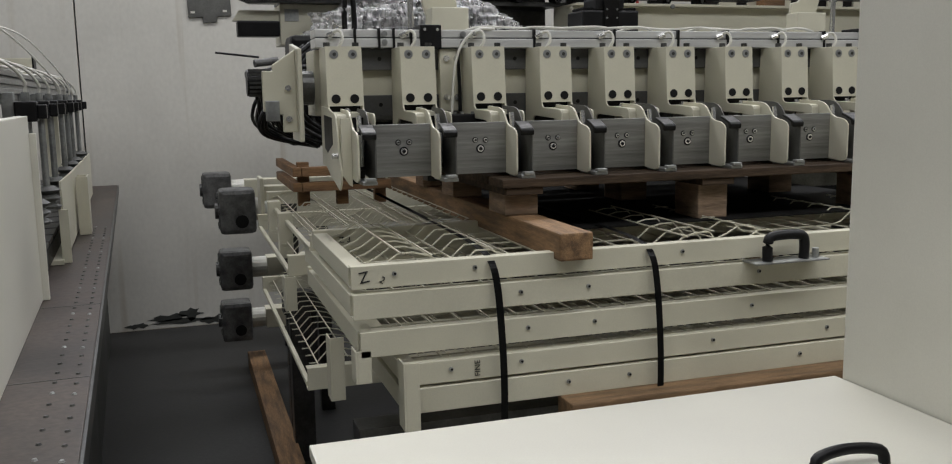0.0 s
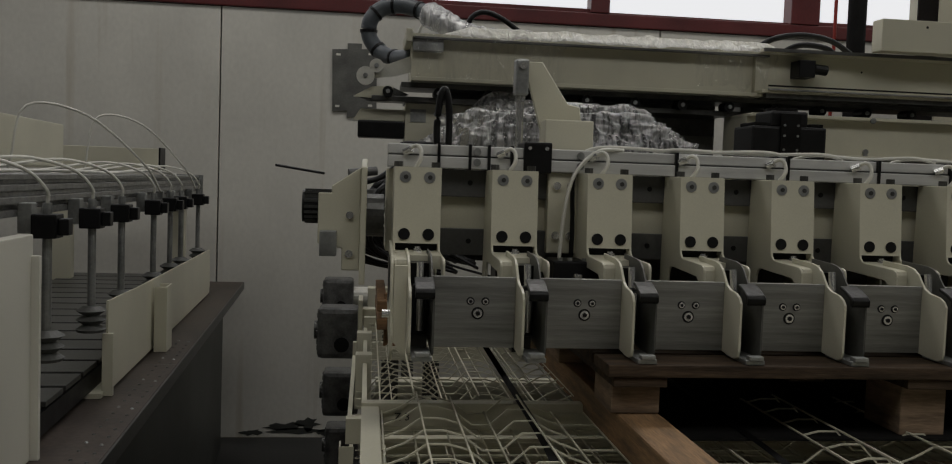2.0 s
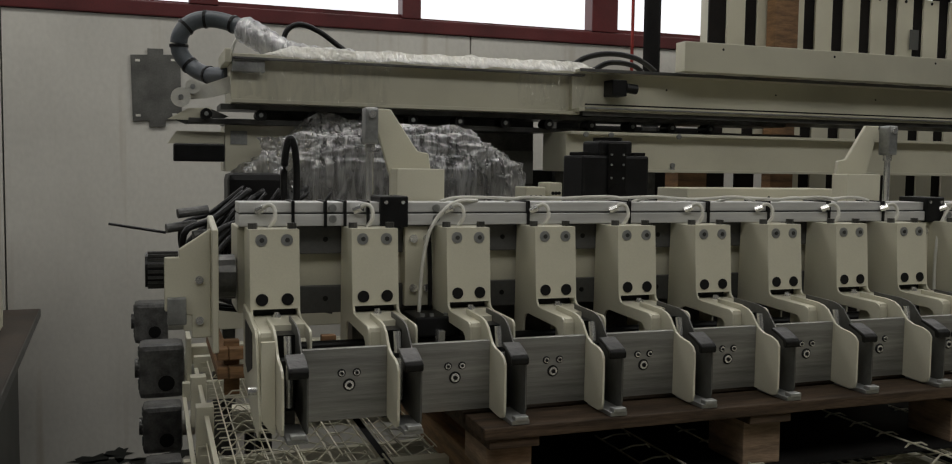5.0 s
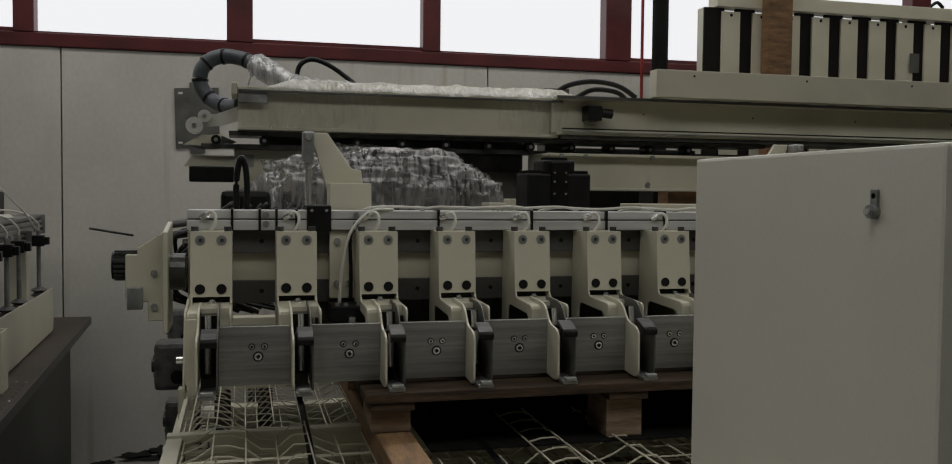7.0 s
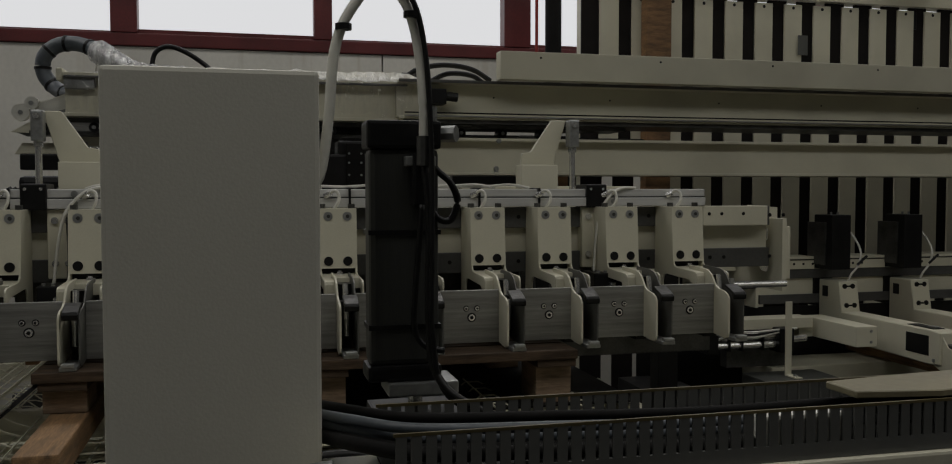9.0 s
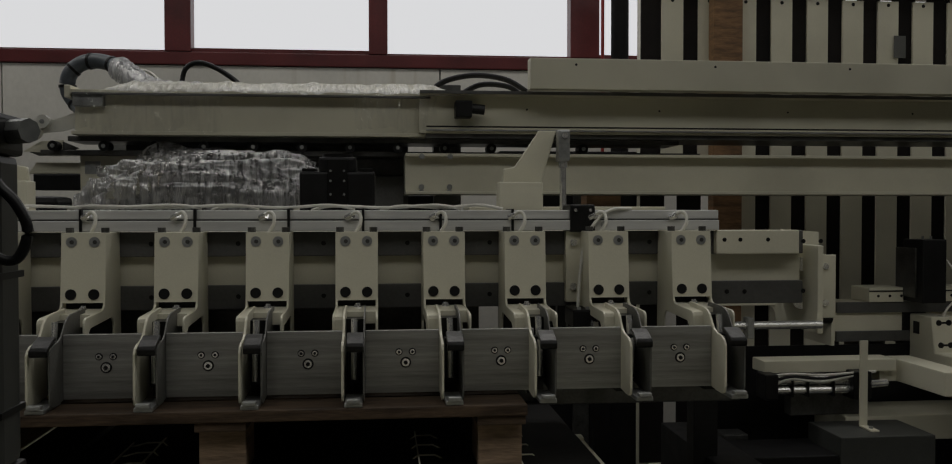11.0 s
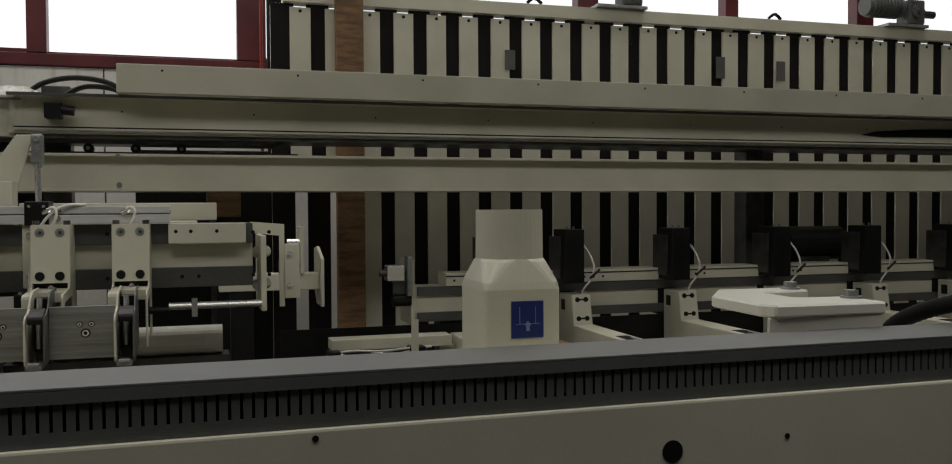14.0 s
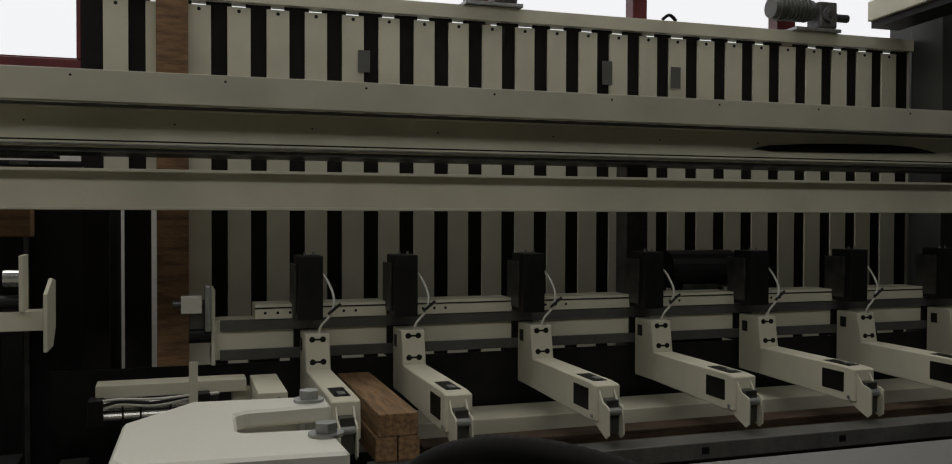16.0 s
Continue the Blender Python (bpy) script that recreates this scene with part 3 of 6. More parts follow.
def wire(bm, points, r=0.0021):
    path = [Vector(p) for p in points]
    rings = []
    for i, p in enumerate(path):
        way = (path[min(i + 1, len(path) - 1)] - path[max(i - 1, 0)]).normalized()
        ref = Vector((0, 0, 1)) if abs(way.z) < 0.9 else Vector((1, 0, 0))
        side = way.cross(ref).normalized()
        up = side.cross(way)
        rings.append([bm.verts.new(p + r * (math.cos(a) * side + math.sin(a) * up)) for a in (0.785, 2.356, 3.927, 5.498)])
    for a, b in zip(rings, rings[1:]):
        for k in range(4):
            bm.faces.new((a[k], a[(k + 1) % 4], b[(k + 1) % 4], b[k]))
    return bm


def mesh_frame(name, x0, x1, y0, y1, z0, z1, label, ridges, low_end=False, holes=()):
    """A frame of steel channel with a folded wire grid."""
    f = thing(name, (x0 + x1) / 2, (y0 + y1) / 2, z0, label, "fence panel", "stacked fence panels")
    for a, b in ((y0, y0 + 0.03), (y1 - 0.03, y1)):
        c = B()
        if a == y0:
            prism(c, [(a, z0), (b, z0), (b, z0 + 0.004), (a + 0.004, z0 + 0.004), (a + 0.004, z1 - 0.004), (b, z1 - 0.004), (b, z1), (a, z1)], "x", x0, x1, 0.001)
        else:
            box(c, x0, x1, a, b, z0, z1, 0.0015)
        part("channel", c, CREAM, f)
    for a in (x0, x1 - 0.035):
        part("end_channel", box(B(), a, a + (0.012 if low_end else 0.035), y0 + 0.031, y1 - 0.031, z0 + 0.002, z0 + 0.016 if low_end else z1 - 0.006, 0.002), CREAM, f)
    for x in holes:
        part("rivet", disc(B(), x, y0, (z0 + z1) / 2 + 0.004, 0.005, 0.003), GALV, f)
        part("rivet_hole", disc(B(), x + 0.001, y0 - 0.0032, (z0 + z1) / 2 + 0.004, 0.0025, 0.001), BLACK, f)
    zz = z1 - 0.020
    g = B()
    n = int((x1 - x0 - 0.08) / 0.034)
    rise = [0] * (n + 1)
    for i in range(n + 1):
        u = (x0 + 0.04 + i * 0.034 - x0)
        for (c, w, h) in ridges:
            d = abs(u - c)
            if d < w:
                rise[i] = h * min(1.0, (w - d) / (0.4 * w))
    xs = [x0 + 0.04 + i * 0.034 for i in range(n + 1)]
    m = max(2, int((y1 - y0 - 0.07) / 0.075))
    for j in range(m + 1):
        y = y0 + 0.035 + (y1 - y0 - 0.07) * j / m
        wire(g, [(x0 + 0.02, y, zz)] + [(xs[i], y, zz + rise[i]) for i in range(n + 1)] + [(x1 - 0.02, y, zz)])
    for i in range(0, n + 1, 2):
        wire(g, [(xs[i], y0 + 0.012, zz + rise[i] + 0.004), (xs[i], y1 - 0.012, zz + rise[i] + 0.004)])
    tagged(part("wire_grid", g, CREAM, f, "ivory coated wire grid"), kind="stuff")
    return f


R1 = ((0.13, 0.065, 0.035), (0.30, 0.055, 0.030), (0.83, 0.06, 0.035), (1.0, 0.05, 0.03), (1.42, 0.06, 0.035), (1.62, 0.05, 0.03))
mesh_frame("mesh_fence_panel", 0.335, 2.12, 1.80, 2.36, 1.086, 1.134, "ivory steel guard frame with folded wire grid, marked by hand", R1, holes=(0.425, 0.60, 1.1, 1.7))
mesh_frame("mesh_fence_panel", 0.335, 2.12, 1.79, 2.52, 1.024, 1.077, "ivory steel guard frame with wire grid in the stack", (), holes=(0.70, 0.86, 1.3))
mesh_frame("mesh_fence_panel", 0.350, 2.12, 1.800, 2.60, 0.940, 0.994, "ivory steel guard frame with wire grid in the stack", (), holes=(0.72, 0.88, 1.29))
mesh_frame("mesh_fence_panel", 0.436, 2.12, 1.790, 2.55, 0.872, 0.920, "ivory steel guard frame with a marker word in the stack", (), holes=(0.54, 0.70, 1.18, 1.5))
mesh_frame("mesh_fence_panel", 0.436, 2.12, 1.785, 2.50, 0.812, 0.866, "lowest ivory steel guard frame on timber bearers", (), holes=(0.81, 0.96, 1.42))
R2 = ((0.10, 0.06, 0.035), (0.27, 0.06, 0.035), (0.46, 0.06, 0.035))
mesh_frame("mesh_fence_panel", 0.335, 2.12, 2.40, 3.62, 1.062, 1.112, "ivory steel guard frame with folded wire grid behind", R2, True)
mesh_frame("mesh_fence_panel", 0.300, 2.20, 2.64, 3.66, 0.96, 1.02, "ivory steel guard frame with wire grid in the rear stack", R2, True)
mesh_frame("mesh_fence_panel", 0.300, 2.20, 2.30, 3.60, 0.72, 0.78, "ivory steel guard frame with wire grid in the rear stack", R2, True)
# corner posts of the stack
for x, y, z0, z1 in ((0.430, 1.745, 0.79, 0.935), (0.322, 2.02, 0.78, 0.93), (0.342, 1.80, 0.885, 0.955), (0.290, 2.62, 0.86, 0.96)):
    p = thing("angle_post", x, y, z0, "ivory steel angle standing at the stack's corner", "steel angle", "angles at the stack")
    a = B()
    box(a, x - 0.004, x, y, y + 0.05, z0, z1, 0.001)
    box(a, x, x + 0.03, y + 0.0, y + 0.004, z0, z1, 0.001)
    part("angle", a, CREAM, p)
for x0, x1, y0, y1, z0, z1 in ((0.79, 2.2, 1.72, 1.80, 0.745, 0.812), (0.30, 0.39, 2.9, 4.8, FLOOR, 0.15), (0.80, 2.2, 2.9, 3.0, 0.745, 0.812)):
    t = thing("bearer_timber", (x0 + x1) / 2, (y0 + y1) / 2, z0, "light brown timber bearer under the steel frames", "timber", "bearers under the stack")
    part("beam", box(B(), x0, x1, y0, y1, z0, z1, 0.004), WOODL if x1 - x0 > 0.5 else WOODY, t)
base = thing("stillage", 1.35, 2.7, FLOOR, "dark steel stillage under the stack of frames", "stillage")
for x in (0.42, 1.3, 2.15):
    for y in (1.95, 3.45):
        part("leg", box(B(), x - 0.04, x + 0.04, y - 0.04, y + 0.04, FLOOR, 0.66, 0.003), STEEL, base)
for y in (1.95, 3.45):
    part("cross_beam", box(B(), 0.36, 2.2, y - 0.04, y + 0.04, 0.66, 0.744, 0.003), STEEL, base)
# Dark sheet added for the shaded inside of the stack.
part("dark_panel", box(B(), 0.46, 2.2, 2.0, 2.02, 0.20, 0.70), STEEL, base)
# black straps round the stack
for x in (0.632, 1.010):
    s = thing("strap", x, 1.77, 0.75, "black polypropylene strap drawn tight round the frames", "strap", "straps round the stack")
    pts = [(x + 0.03, 3.5, 1.1435), (x + 0.02, 2.55, 1.1435), (x + 0.012, 2.05, 1.1435), (x + 0.004, 1.86, 1.139), (x + 0.005, 1.793, 1.120), (x + 0.012, 1.776, 1.06), (x + 0.018, 1.768, 0.94), (x + 0.020, 1.766, 0.84), (x + 0.02, 1.77, 0.74)]
    b = B()
    path = smooth_path(pts, 5)
    vs = [[b.verts.new(p + Vector((d, e, e * 0.5))) for d in (-0.008, 0.008)] for p in path for e in (0,)]
    for p, q in zip(vs, vs[1:]):
        b.faces.new((p[0], p[1], q[1], q[0]))
    bmesh.ops.solidify(b, geom=b.faces[:], thickness=0.0012)
    part("band", b, BLACK, s)
# handle lying on the second frame
hd = thing("door_handle_assembly", 1.40, 1.80, 1.078, "black plastic grip on a zinc plate lying on the frames", "handle")
part("base", box(B(), 1.26, 1.46, 1.74, 1.80, 1.0785, 1.0825, 0.001), GALV, hd)
part("grip", tube(B(), [(1.305, 1.765, 1.083), (1.305, 1.765, 1.125), (1.32, 1.765, 1.14), (1.39, 1.765, 1.14), (1.405, 1.765, 1.125), (1.405, 1.765, 1.083)], 0.012, 8, 4), BLACK, hd)
part("lock_pin", rod(B(), (1.438, 1.765, 1.082), (1.438, 1.765, 1.105), 0.008), GALV, hd)

# marker writing
def scribble(word, x, y, z, size, lean=0.0, turn=0.0):
    cu = bpy.data.curves.new("marker_writing", "FONT")
    cu.body, cu.size, cu.extrude = word, size, 0.0003
    ob = new("marker_writing", cu)
    ob.matrix_basis = pose(x, y, z, 90, turn, 0)
    me = bpy.data.meshes.new_from_object(ob.evaluated_get(bpy.context.evaluated_depsgraph_get()))
    bpy.data.objects.remove(ob)
    o2 = new("marker_writing", me)
    me.materials.append(INK)
    o2.matrix_basis = pose(x, y, z, 90, turn, 0)
    return tagged(o2, "black hand-written marker letters on ivory steel", "writing")


scribble("Z", 0.352, 1.7988, 1.098, 0.034, turn=-8)
scribble("2", 0.392, 1.7988, 1.100, 0.020, turn=35)
scribble("FINE", 0.605, 1.7888, 0.878, 0.018, turn=-90)
scribble("Z 3", 0.40, 2.328, 1.100, 0.022)

# ---- long beams behind the heads ----


def c_beam(bm, x0, x1, y0, y1, z0, z1, lip=0.012, web=0.03):
    """A beam of channel section, open to the front, with flanges above and below."""
    box(bm, x0, x1, y0 + web, y1, z0 + lip, z1 - lip)
    box(bm, x0, x1, y0, y1, z1 - lip, z1, 0.002)
    box(bm, x0, x1, y0, y1, z0, z0 + lip, 0.002)
    return bm


cb = thing("carriage_beam", 1.1, 4.0, 1.94, "ivory carriage beam end with film wrapping on top", "machine beam")
part("profile", c_beam(B(), 0.485, 1.86, 3.93, 4.25, 1.945, 2.118, 0.014, 0.05), CREAM, cb)
part("top_edge", box(B(), 0.49, 1.86, 3.925, 3.945, 2.098, 2.106, 0.001), RAILGREY, cb)
part("end_block", box(B(), 0.487, 0.60, 3.940, 3.979, 2.055, 2.103, 0.003), GALV, cb)
part("end_cap", box(B(), 0.46, 0.485, 3.93, 4.25, 2.085, 2.135, 0.006), CREAM, cb)
long = thing("long_beam", 5.4, 4.0, 1.95, "long ivory beam with black slot and rail strips", "machine beam")
part("profile", c_beam(B(), 1.815, 9.4, 3.885, 4.2, 1.957, 2.123, 0.012, 0.065), CREAM, long)
# Dark strip strengthens the shade line under the upper cover.
part("top_shadow_rail", box(B(), 1.815, 9.4, 3.872, 3.885, 2.112, 2.124), RAILGREY, long)
part("slot_strip", box(B(), 1.84, 9.4, 3.878, 3.884, 1.980, 1.986), BLACK, long)
part("lower_rail", box(B(), 1.84, 9.4, 3.872, 3.884, 1.966, 1.972), GALV, long)
part("bottom_strip", box(B(), 1.84, 9.4, 3.90, 4.2, 1.94, 1.9565), STEEL, long)
s = part("sensor", box(B(), 1.955, 2.02, 3.87, 3.949, 2.02, 2.085, 0.004), BLACK, long)
part("sensor_nose", rod(B(), (2.02, 3.885, 2.055), (2.07, 3.885, 2.05), 0.02, n=12), BLACK, long)
for i in range(9):
    part("hole", disc(B(), 2.25 + 0.55 * i, 3.9495, 2.06, 0.004, 0.001), BLACK, long)
# torn black patch on the beam
patch = B()
pts = [(6.06, 2.03), (6.16, 2.05), (6.4, 2.065), (6.6, 2.07), (6.9, 2.072), (7.05, 2.065), (7.15, 2.05), (7.22, 2.035), (7.0, 2.03), (6.7, 2.024), (6.4, 2.022), (6.2, 2.02)]
part("torn_patch", prism(patch, pts, "y", 3.944, 3.9495), RUBBER, long, "torn black adhesive patch")
ub = thing("upper_cover", 5.8, 4.0, 2.124, "ivory sheet metal cover along the top of the beam", "cover")
part("sheet", box(B(), 2.24, 9.4, 3.80, 3.87, 2.1245, 2.245, 0.003), CREAM, ub)
for i in range(12):
    part("cover_hole", disc(B(), 2.42 + 0.56 * i, 3.80, 2.22, 0.005, 0.001), BLACK, ub)
lb = thing("lower_beam", 5.6, 3.95, 1.71, "long ivory channel beam below the carriage beam", "machine beam")
part("profile", c_beam(B(), 1.757, 9.4, 3.83, 4.1, 1.716, 1.874, 0.012, 0.045), CREAM, lb)
for x in (1.82, 1.93, 2.24):
    for z in (1.862, 1.745, 1.725):
        part("bolt", disc(B(), x, 3.873 if z < 1.85 else 3.83, z, 0.011, 0.006), GALV, lb)
# posts that carry the beams
for x in (1.95, 5.6, 9.2):
    p = thing("beam_post", x, 4.32, FLOOR, "dark steel post carrying the long beams", "post", "posts under the beams")
    part("column", box(B(), x - 0.06, x + 0.06, 4.26, 4.38, FLOOR + 0.012, 2.2, 0.004), STEEL, p)
    part("foot_plate", box(B(), x - 0.12, x + 0.12, 4.2, 4.44, FLOOR, FLOOR + 0.012, 0.002), STEEL, p)
    for z in (1.80, 2.02):
        part("arm", box(B(), x - 0.04, x + 0.04, 4.1, 4.26, z - 0.04, z + 0.04, 0.003), STEEL, p)
# dark roller track under the left beam
rt = thing("roller_track", 1.15, 4.05, 1.86, "dark roller track hung under the carriage beam", "roller track")
part("track", box(B(), 0.34, 3.0, 4.02, 4.12, 1.872, 1.892, 0.003), STEEL, rt)
part("top_plate", box(B(), 0.45, 2.9, 4.0, 4.2, 1.925, 1.944), STEEL, rt)
for i in range(12):
    x = 0.40 + 0.19 * i
    part("roller", rod(B(), (x, 3.98, 1.905), (x, 4.05, 1.905), 0.020, n=14), BLACK, rt)
    part("roller_cap", rod(B(), (x, 3.974, 1.905), (x, 3.98, 1.905), 0.008, n=8), GALV, rt)
part("nose", prism(B(), [(0.27, 1.885), (0.34, 1.925), (0.42, 1.93), (0.42, 1.878)], "y", 4.03, 4.05), CREAM, rt)
for x, z, r in ((0.315, 1.962, 0.034), (0.355, 2.000, 0.026)):
    part("white_wheel", rod(B(), (x, 4.0, z), (x, 4.03, z), r, n=18), TUBEW, rt)
    part("wheel_hub", rod(B(), (x, 3.995, z), (x, 4.0, z), 0.009, n=10), GALV, rt)
part("wheel_bracket", prism(B(), [(0.33, 1.955), (0.35, 2.01), (0.40, 2.012), (0.484, 2.045), (0.484, 1.985), (0.42, 1.965)], "y", 4.032, 4.040), TUBEW, rt)
part("wheel_arm", prism(B(), [(0.29, 1.885), (0.34, 1.925), (0.42, 1.925), (0.48, 1.90), (0.42, 1.872), (0.33, 1.868)], "y", 4.035, 4.045), STEEL, rt)
# second box below: control box of ivory sheet
sb = thing("drive_box", 0.72, 4.0, 1.70, "ivory sheet steel drive box under the roller track", "machine box")
part("body", box(B(), 0.47, 0.80, 4.08, 4.30, 1.70, 1.872, 0.004), CREAM, sb)
part("lid_edge", box(B(), 0.465, 1.75, 4.07, 4.25, 1.8725, 1.885, 0.002), STEEL, sb)
part("badge", box(B(), 0.49, 0.55, 4.076, 4.08, 1.80, 1.85), GALV, sb)
part("cross_box", box(B(), 1.10, 1.757, 4.2, 4.25, 1.66, 1.80, 0.003), TARNISH, sb)
# Plain dark slab filling the space behind the package.
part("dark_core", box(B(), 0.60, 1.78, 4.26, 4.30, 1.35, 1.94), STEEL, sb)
part("side_motor", box(B(), 0.29, 0.469, 4.08, 4.17, 1.735, 1.80, 0.006), BLACK, sb)
part("motor_nose", prism(B(), [(0.27, 1.80), (0.30, 1.845), (0.469, 1.845), (0.469, 1.802), (0.30, 1.802)], "y", 4.09, 4.15), CREAM, sb)
# dark cables and pumps behind the rail's left end
ck = thing("cable_bundle", 0.45, 3.3, 1.25, "tangle of black cables and hoses hanging behind the rail", "cables")
rnd = random.Random(4)
for i in range(40):
    a, b = rnd.uniform(0.36, 0.60), rnd.uniform(-0.08, 0.08)
    y = rnd.uniform(3.1, 3.6)
    part("cable", tube(B(), [(a + 0.10, y, rnd.uniform(1.56, 1.66)), (a, y - 0.05, 1.55 + b * 0.5), (a - 0.06 - 0.3 * abs(b), y - 0.1, 1.48 + b), (a - 0.05, y, 1.38 + b * 0.5), (a + 0.12, y + 0.1, 1.30)], rnd.uniform(0.004, 0.011), 6, 5), BLACK, ck)
# Long dark box filling the space behind cables and package.
part("core", box(B(), 0.52, 1.9, 4.30, 4.40, 1.25, 1.72, 0.01), BLACK, ck, "plain dark box filling the space behind the cables")
part("junction_box", box(B(), 0.43, 0.60, 3.42, 3.6, 1.40, 1.70, 0.02), BLACK, ck)
for x, z in ((0.20, 1.59), (0.24, 1.53), (0.17, 1.55)):
    part("connector", rod(B(), (x + 0.08, 3.2, z), (x + 0.16, 3.22, z + 0.01), 0.013, n=12), CASTING, ck)
ow = thing("orange_crate", 0.37, 3.2, 1.112, "orange-brown wooden crate slats behind the heads", "crate")
for i in range(2):
    part("slat", box(B(), 0.40, 0.70, 3.02, 3.06, 1.165 + 0.05 * i, 1.195 + 0.05 * i, 0.003), WOOD, ow)
    part("side_slat", box(B(), 0.37, 0.398, 3.02, 3.55, 1.165 + 0.05 * i, 1.195 + 0.05 * i, 0.003), WOOD, ow)
for x in (0.41, 0.54, 0.67):
    part("batten", box(B(), x - 0.02, x + 0.02, 3.062, 3.09, 1.113, 1.26, 0.003), WOOD, ow)
# conduit loop and cables over the left beam
cl = thing("conduit_loop", 0.45, 4.05, 2.07, "thick bluish grey conduit looped over the beam end", "conduit")
LOOP = [(0.50, 4.15, 2.06), (0.43, 4.30, 2.07), (0.37, 4.38, 2.105), (0.325, 4.40, 2.165), (0.328, 4.40, 2.235), (0.375, 4.40, 2.285), (0.45, 4.38, 2.297), (0.54, 4.33, 2.27), (0.62, 4.25, 2.215), (0.70, 4.20, 2.155), (0.78, 4.15, 2.11)]
part("conduit", tube(B(), LOOP, 0.033, 14, 6), GREYBLUE, cl)
way = smooth_path(LOOP, 6)
for k in range(6, len(way) - 12, 7):
    d = (way[k + 1] - way[k]).normalized() * 0.006
    part("tie", rod(B(), way[k] - d, way[k] + d, 0.0365, n=14), BLACK, cl)
for k, pts in enumerate(([(0.765, 4.30, 2.121), (0.755, 4.58, 2.16), (0.755, 4.62, 2.25), (0.775, 4.62, 2.31), (0.83, 4.62, 2.335), (0.91, 4.62, 2.31), (1.0, 4.62, 2.25), (1.08, 4.50, 2.165), (1.10, 4.30, 2.121)], [(1.86, 4.08, 2.14), (1.93, 4.08, 2.19), (2.05, 4.08, 2.215), (2.18, 4.08, 2.20), (2.27, 4.08, 2.15)], [(1.98, 4.15, 2.13), (2.08, 4.15, 2.185), (2.20, 4.15, 2.18), (2.26, 4.15, 2.14)])):
    c = thing("arched_cable", pts[0][0], 4.05, 2.118, "black cable arching above the beam", "cable", "cables over the beam")
    part("cable", tube(B(), pts, 0.012, 8, 6), BLACK, c)
wc = thing("thin_hose", 0.7, 4.1, 2.12, "thin white hose curling over the beam", "hose")
part("hose", tube(B(), [(0.54, 4.45, 2.10), (0.53, 4.45, 2.19), (0.56, 4.45, 2.25), (0.63, 4.45, 2.27), (0.70, 4.42, 2.22), (0.74, 4.24, 2.13)], 0.006, 7, 6), TUBEW, wc)


def crumpled(x0, x1, y0, y1, z0, z1, seed, nx, ny, amp, dome=0.0):
    """A wrinkled sheet of film lying over something."""
    b, rows = B(), []
    for i in range(nx + 1):
        row = []
        for j in range(ny + 1):
            u, v = i / nx, j / ny
            x, y = x0 + (x1 - x0) * u, y0 + (y1 - y0) * v
            edge = min(1, 6 * min(v, 1 - v)) * min(1.0, 8 * min(u, 1 - u) + 0.2)
            n1 = noise.noise(Vector((x * 9 + seed, y * 9, 0))) + 0.6 * noise.noise(Vector((x * 24, y * 5 + seed, 2)))
            z = z0 + (z1 - z0) * edge * (1 - dome * (2 * u - 1) ** 2) + amp * n1
            row.append(b.verts.new((x, y + amp * 0.5 * noise.noise(Vector((x * 15, seed, z * 20))), z)))
        rows.append(row)
    for p, q in zip(rows, rows[1:]):
        for j in range(ny):
            b.faces.new((p[j], q[j], q[j + 1], p[j + 1])).smooth = True
    return b


def hanging(x0, x1, y, z0, z1, seed, nx, nz):
    """A clear sheet hanging over a beam's face, creased in slanting lines."""
    b, rows = B(), []
    for i in range(nx + 1):
        row = []
        for j in range(nz + 1):
            u, v = i / nx, j / nz
            x = x0 + (x1 - x0) * u + 0.02 * noise.noise(Vector((seed, v * 4, 1)))
            low = z0 + 0.03 * noise.noise(Vector((u * 6, seed, 0)))
            row.append(b.verts.new((x, y + 0.007 * noise.noise(Vector((x * 40 + v * 3, v * 3, seed))), low + (z1 - low) * v)))
        rows.append(row)
    for p, q in zip(rows, rows[1:]):
        for j in range(nz):
            b.faces.new((p[j], q[j], q[j + 1], p[j + 1])).smooth = True
    return b


fw = thing("film_wrap", 1.3, 4.05, 2.118, "clear crumpled stretch film over the beam and its cables", "plastic film")
part("top_film", crumpled(0.56, 2.02, 3.915, 4.25, 2.110, 2.158, 1, 150, 14, 0.011), FILMW, fw)
part("front_film", hanging(0.50, 1.05, 3.905, 1.955, 2.112, 5, 60, 16), FILMC, fw, "clear film stretched over the beam's face")
part("front_film", hanging(1.56, 1.88, 3.905, 1.975, 2.112, 8, 40, 16), FILMC, fw, "clear film stretched over the beam's face")
sleeve = B()
for i in range(3):
    tube(sleeve, [(0.56, 4.31, 2.258), (0.62, 4.25, 2.215), (0.70, 4.19, 2.16), (0.80, 4.12, 2.13), (0.95, 4.06, 2.118)], 0.037 + 0.006 * i, 12, 5, 0.12)
part("sleeve_film", sleeve, FILM, fw)
# film wrapped package
pk = thing("wrapped_package", 1.15, 4.0, 1.37, "grey package wrapped in shiny clear stretch film", "package")


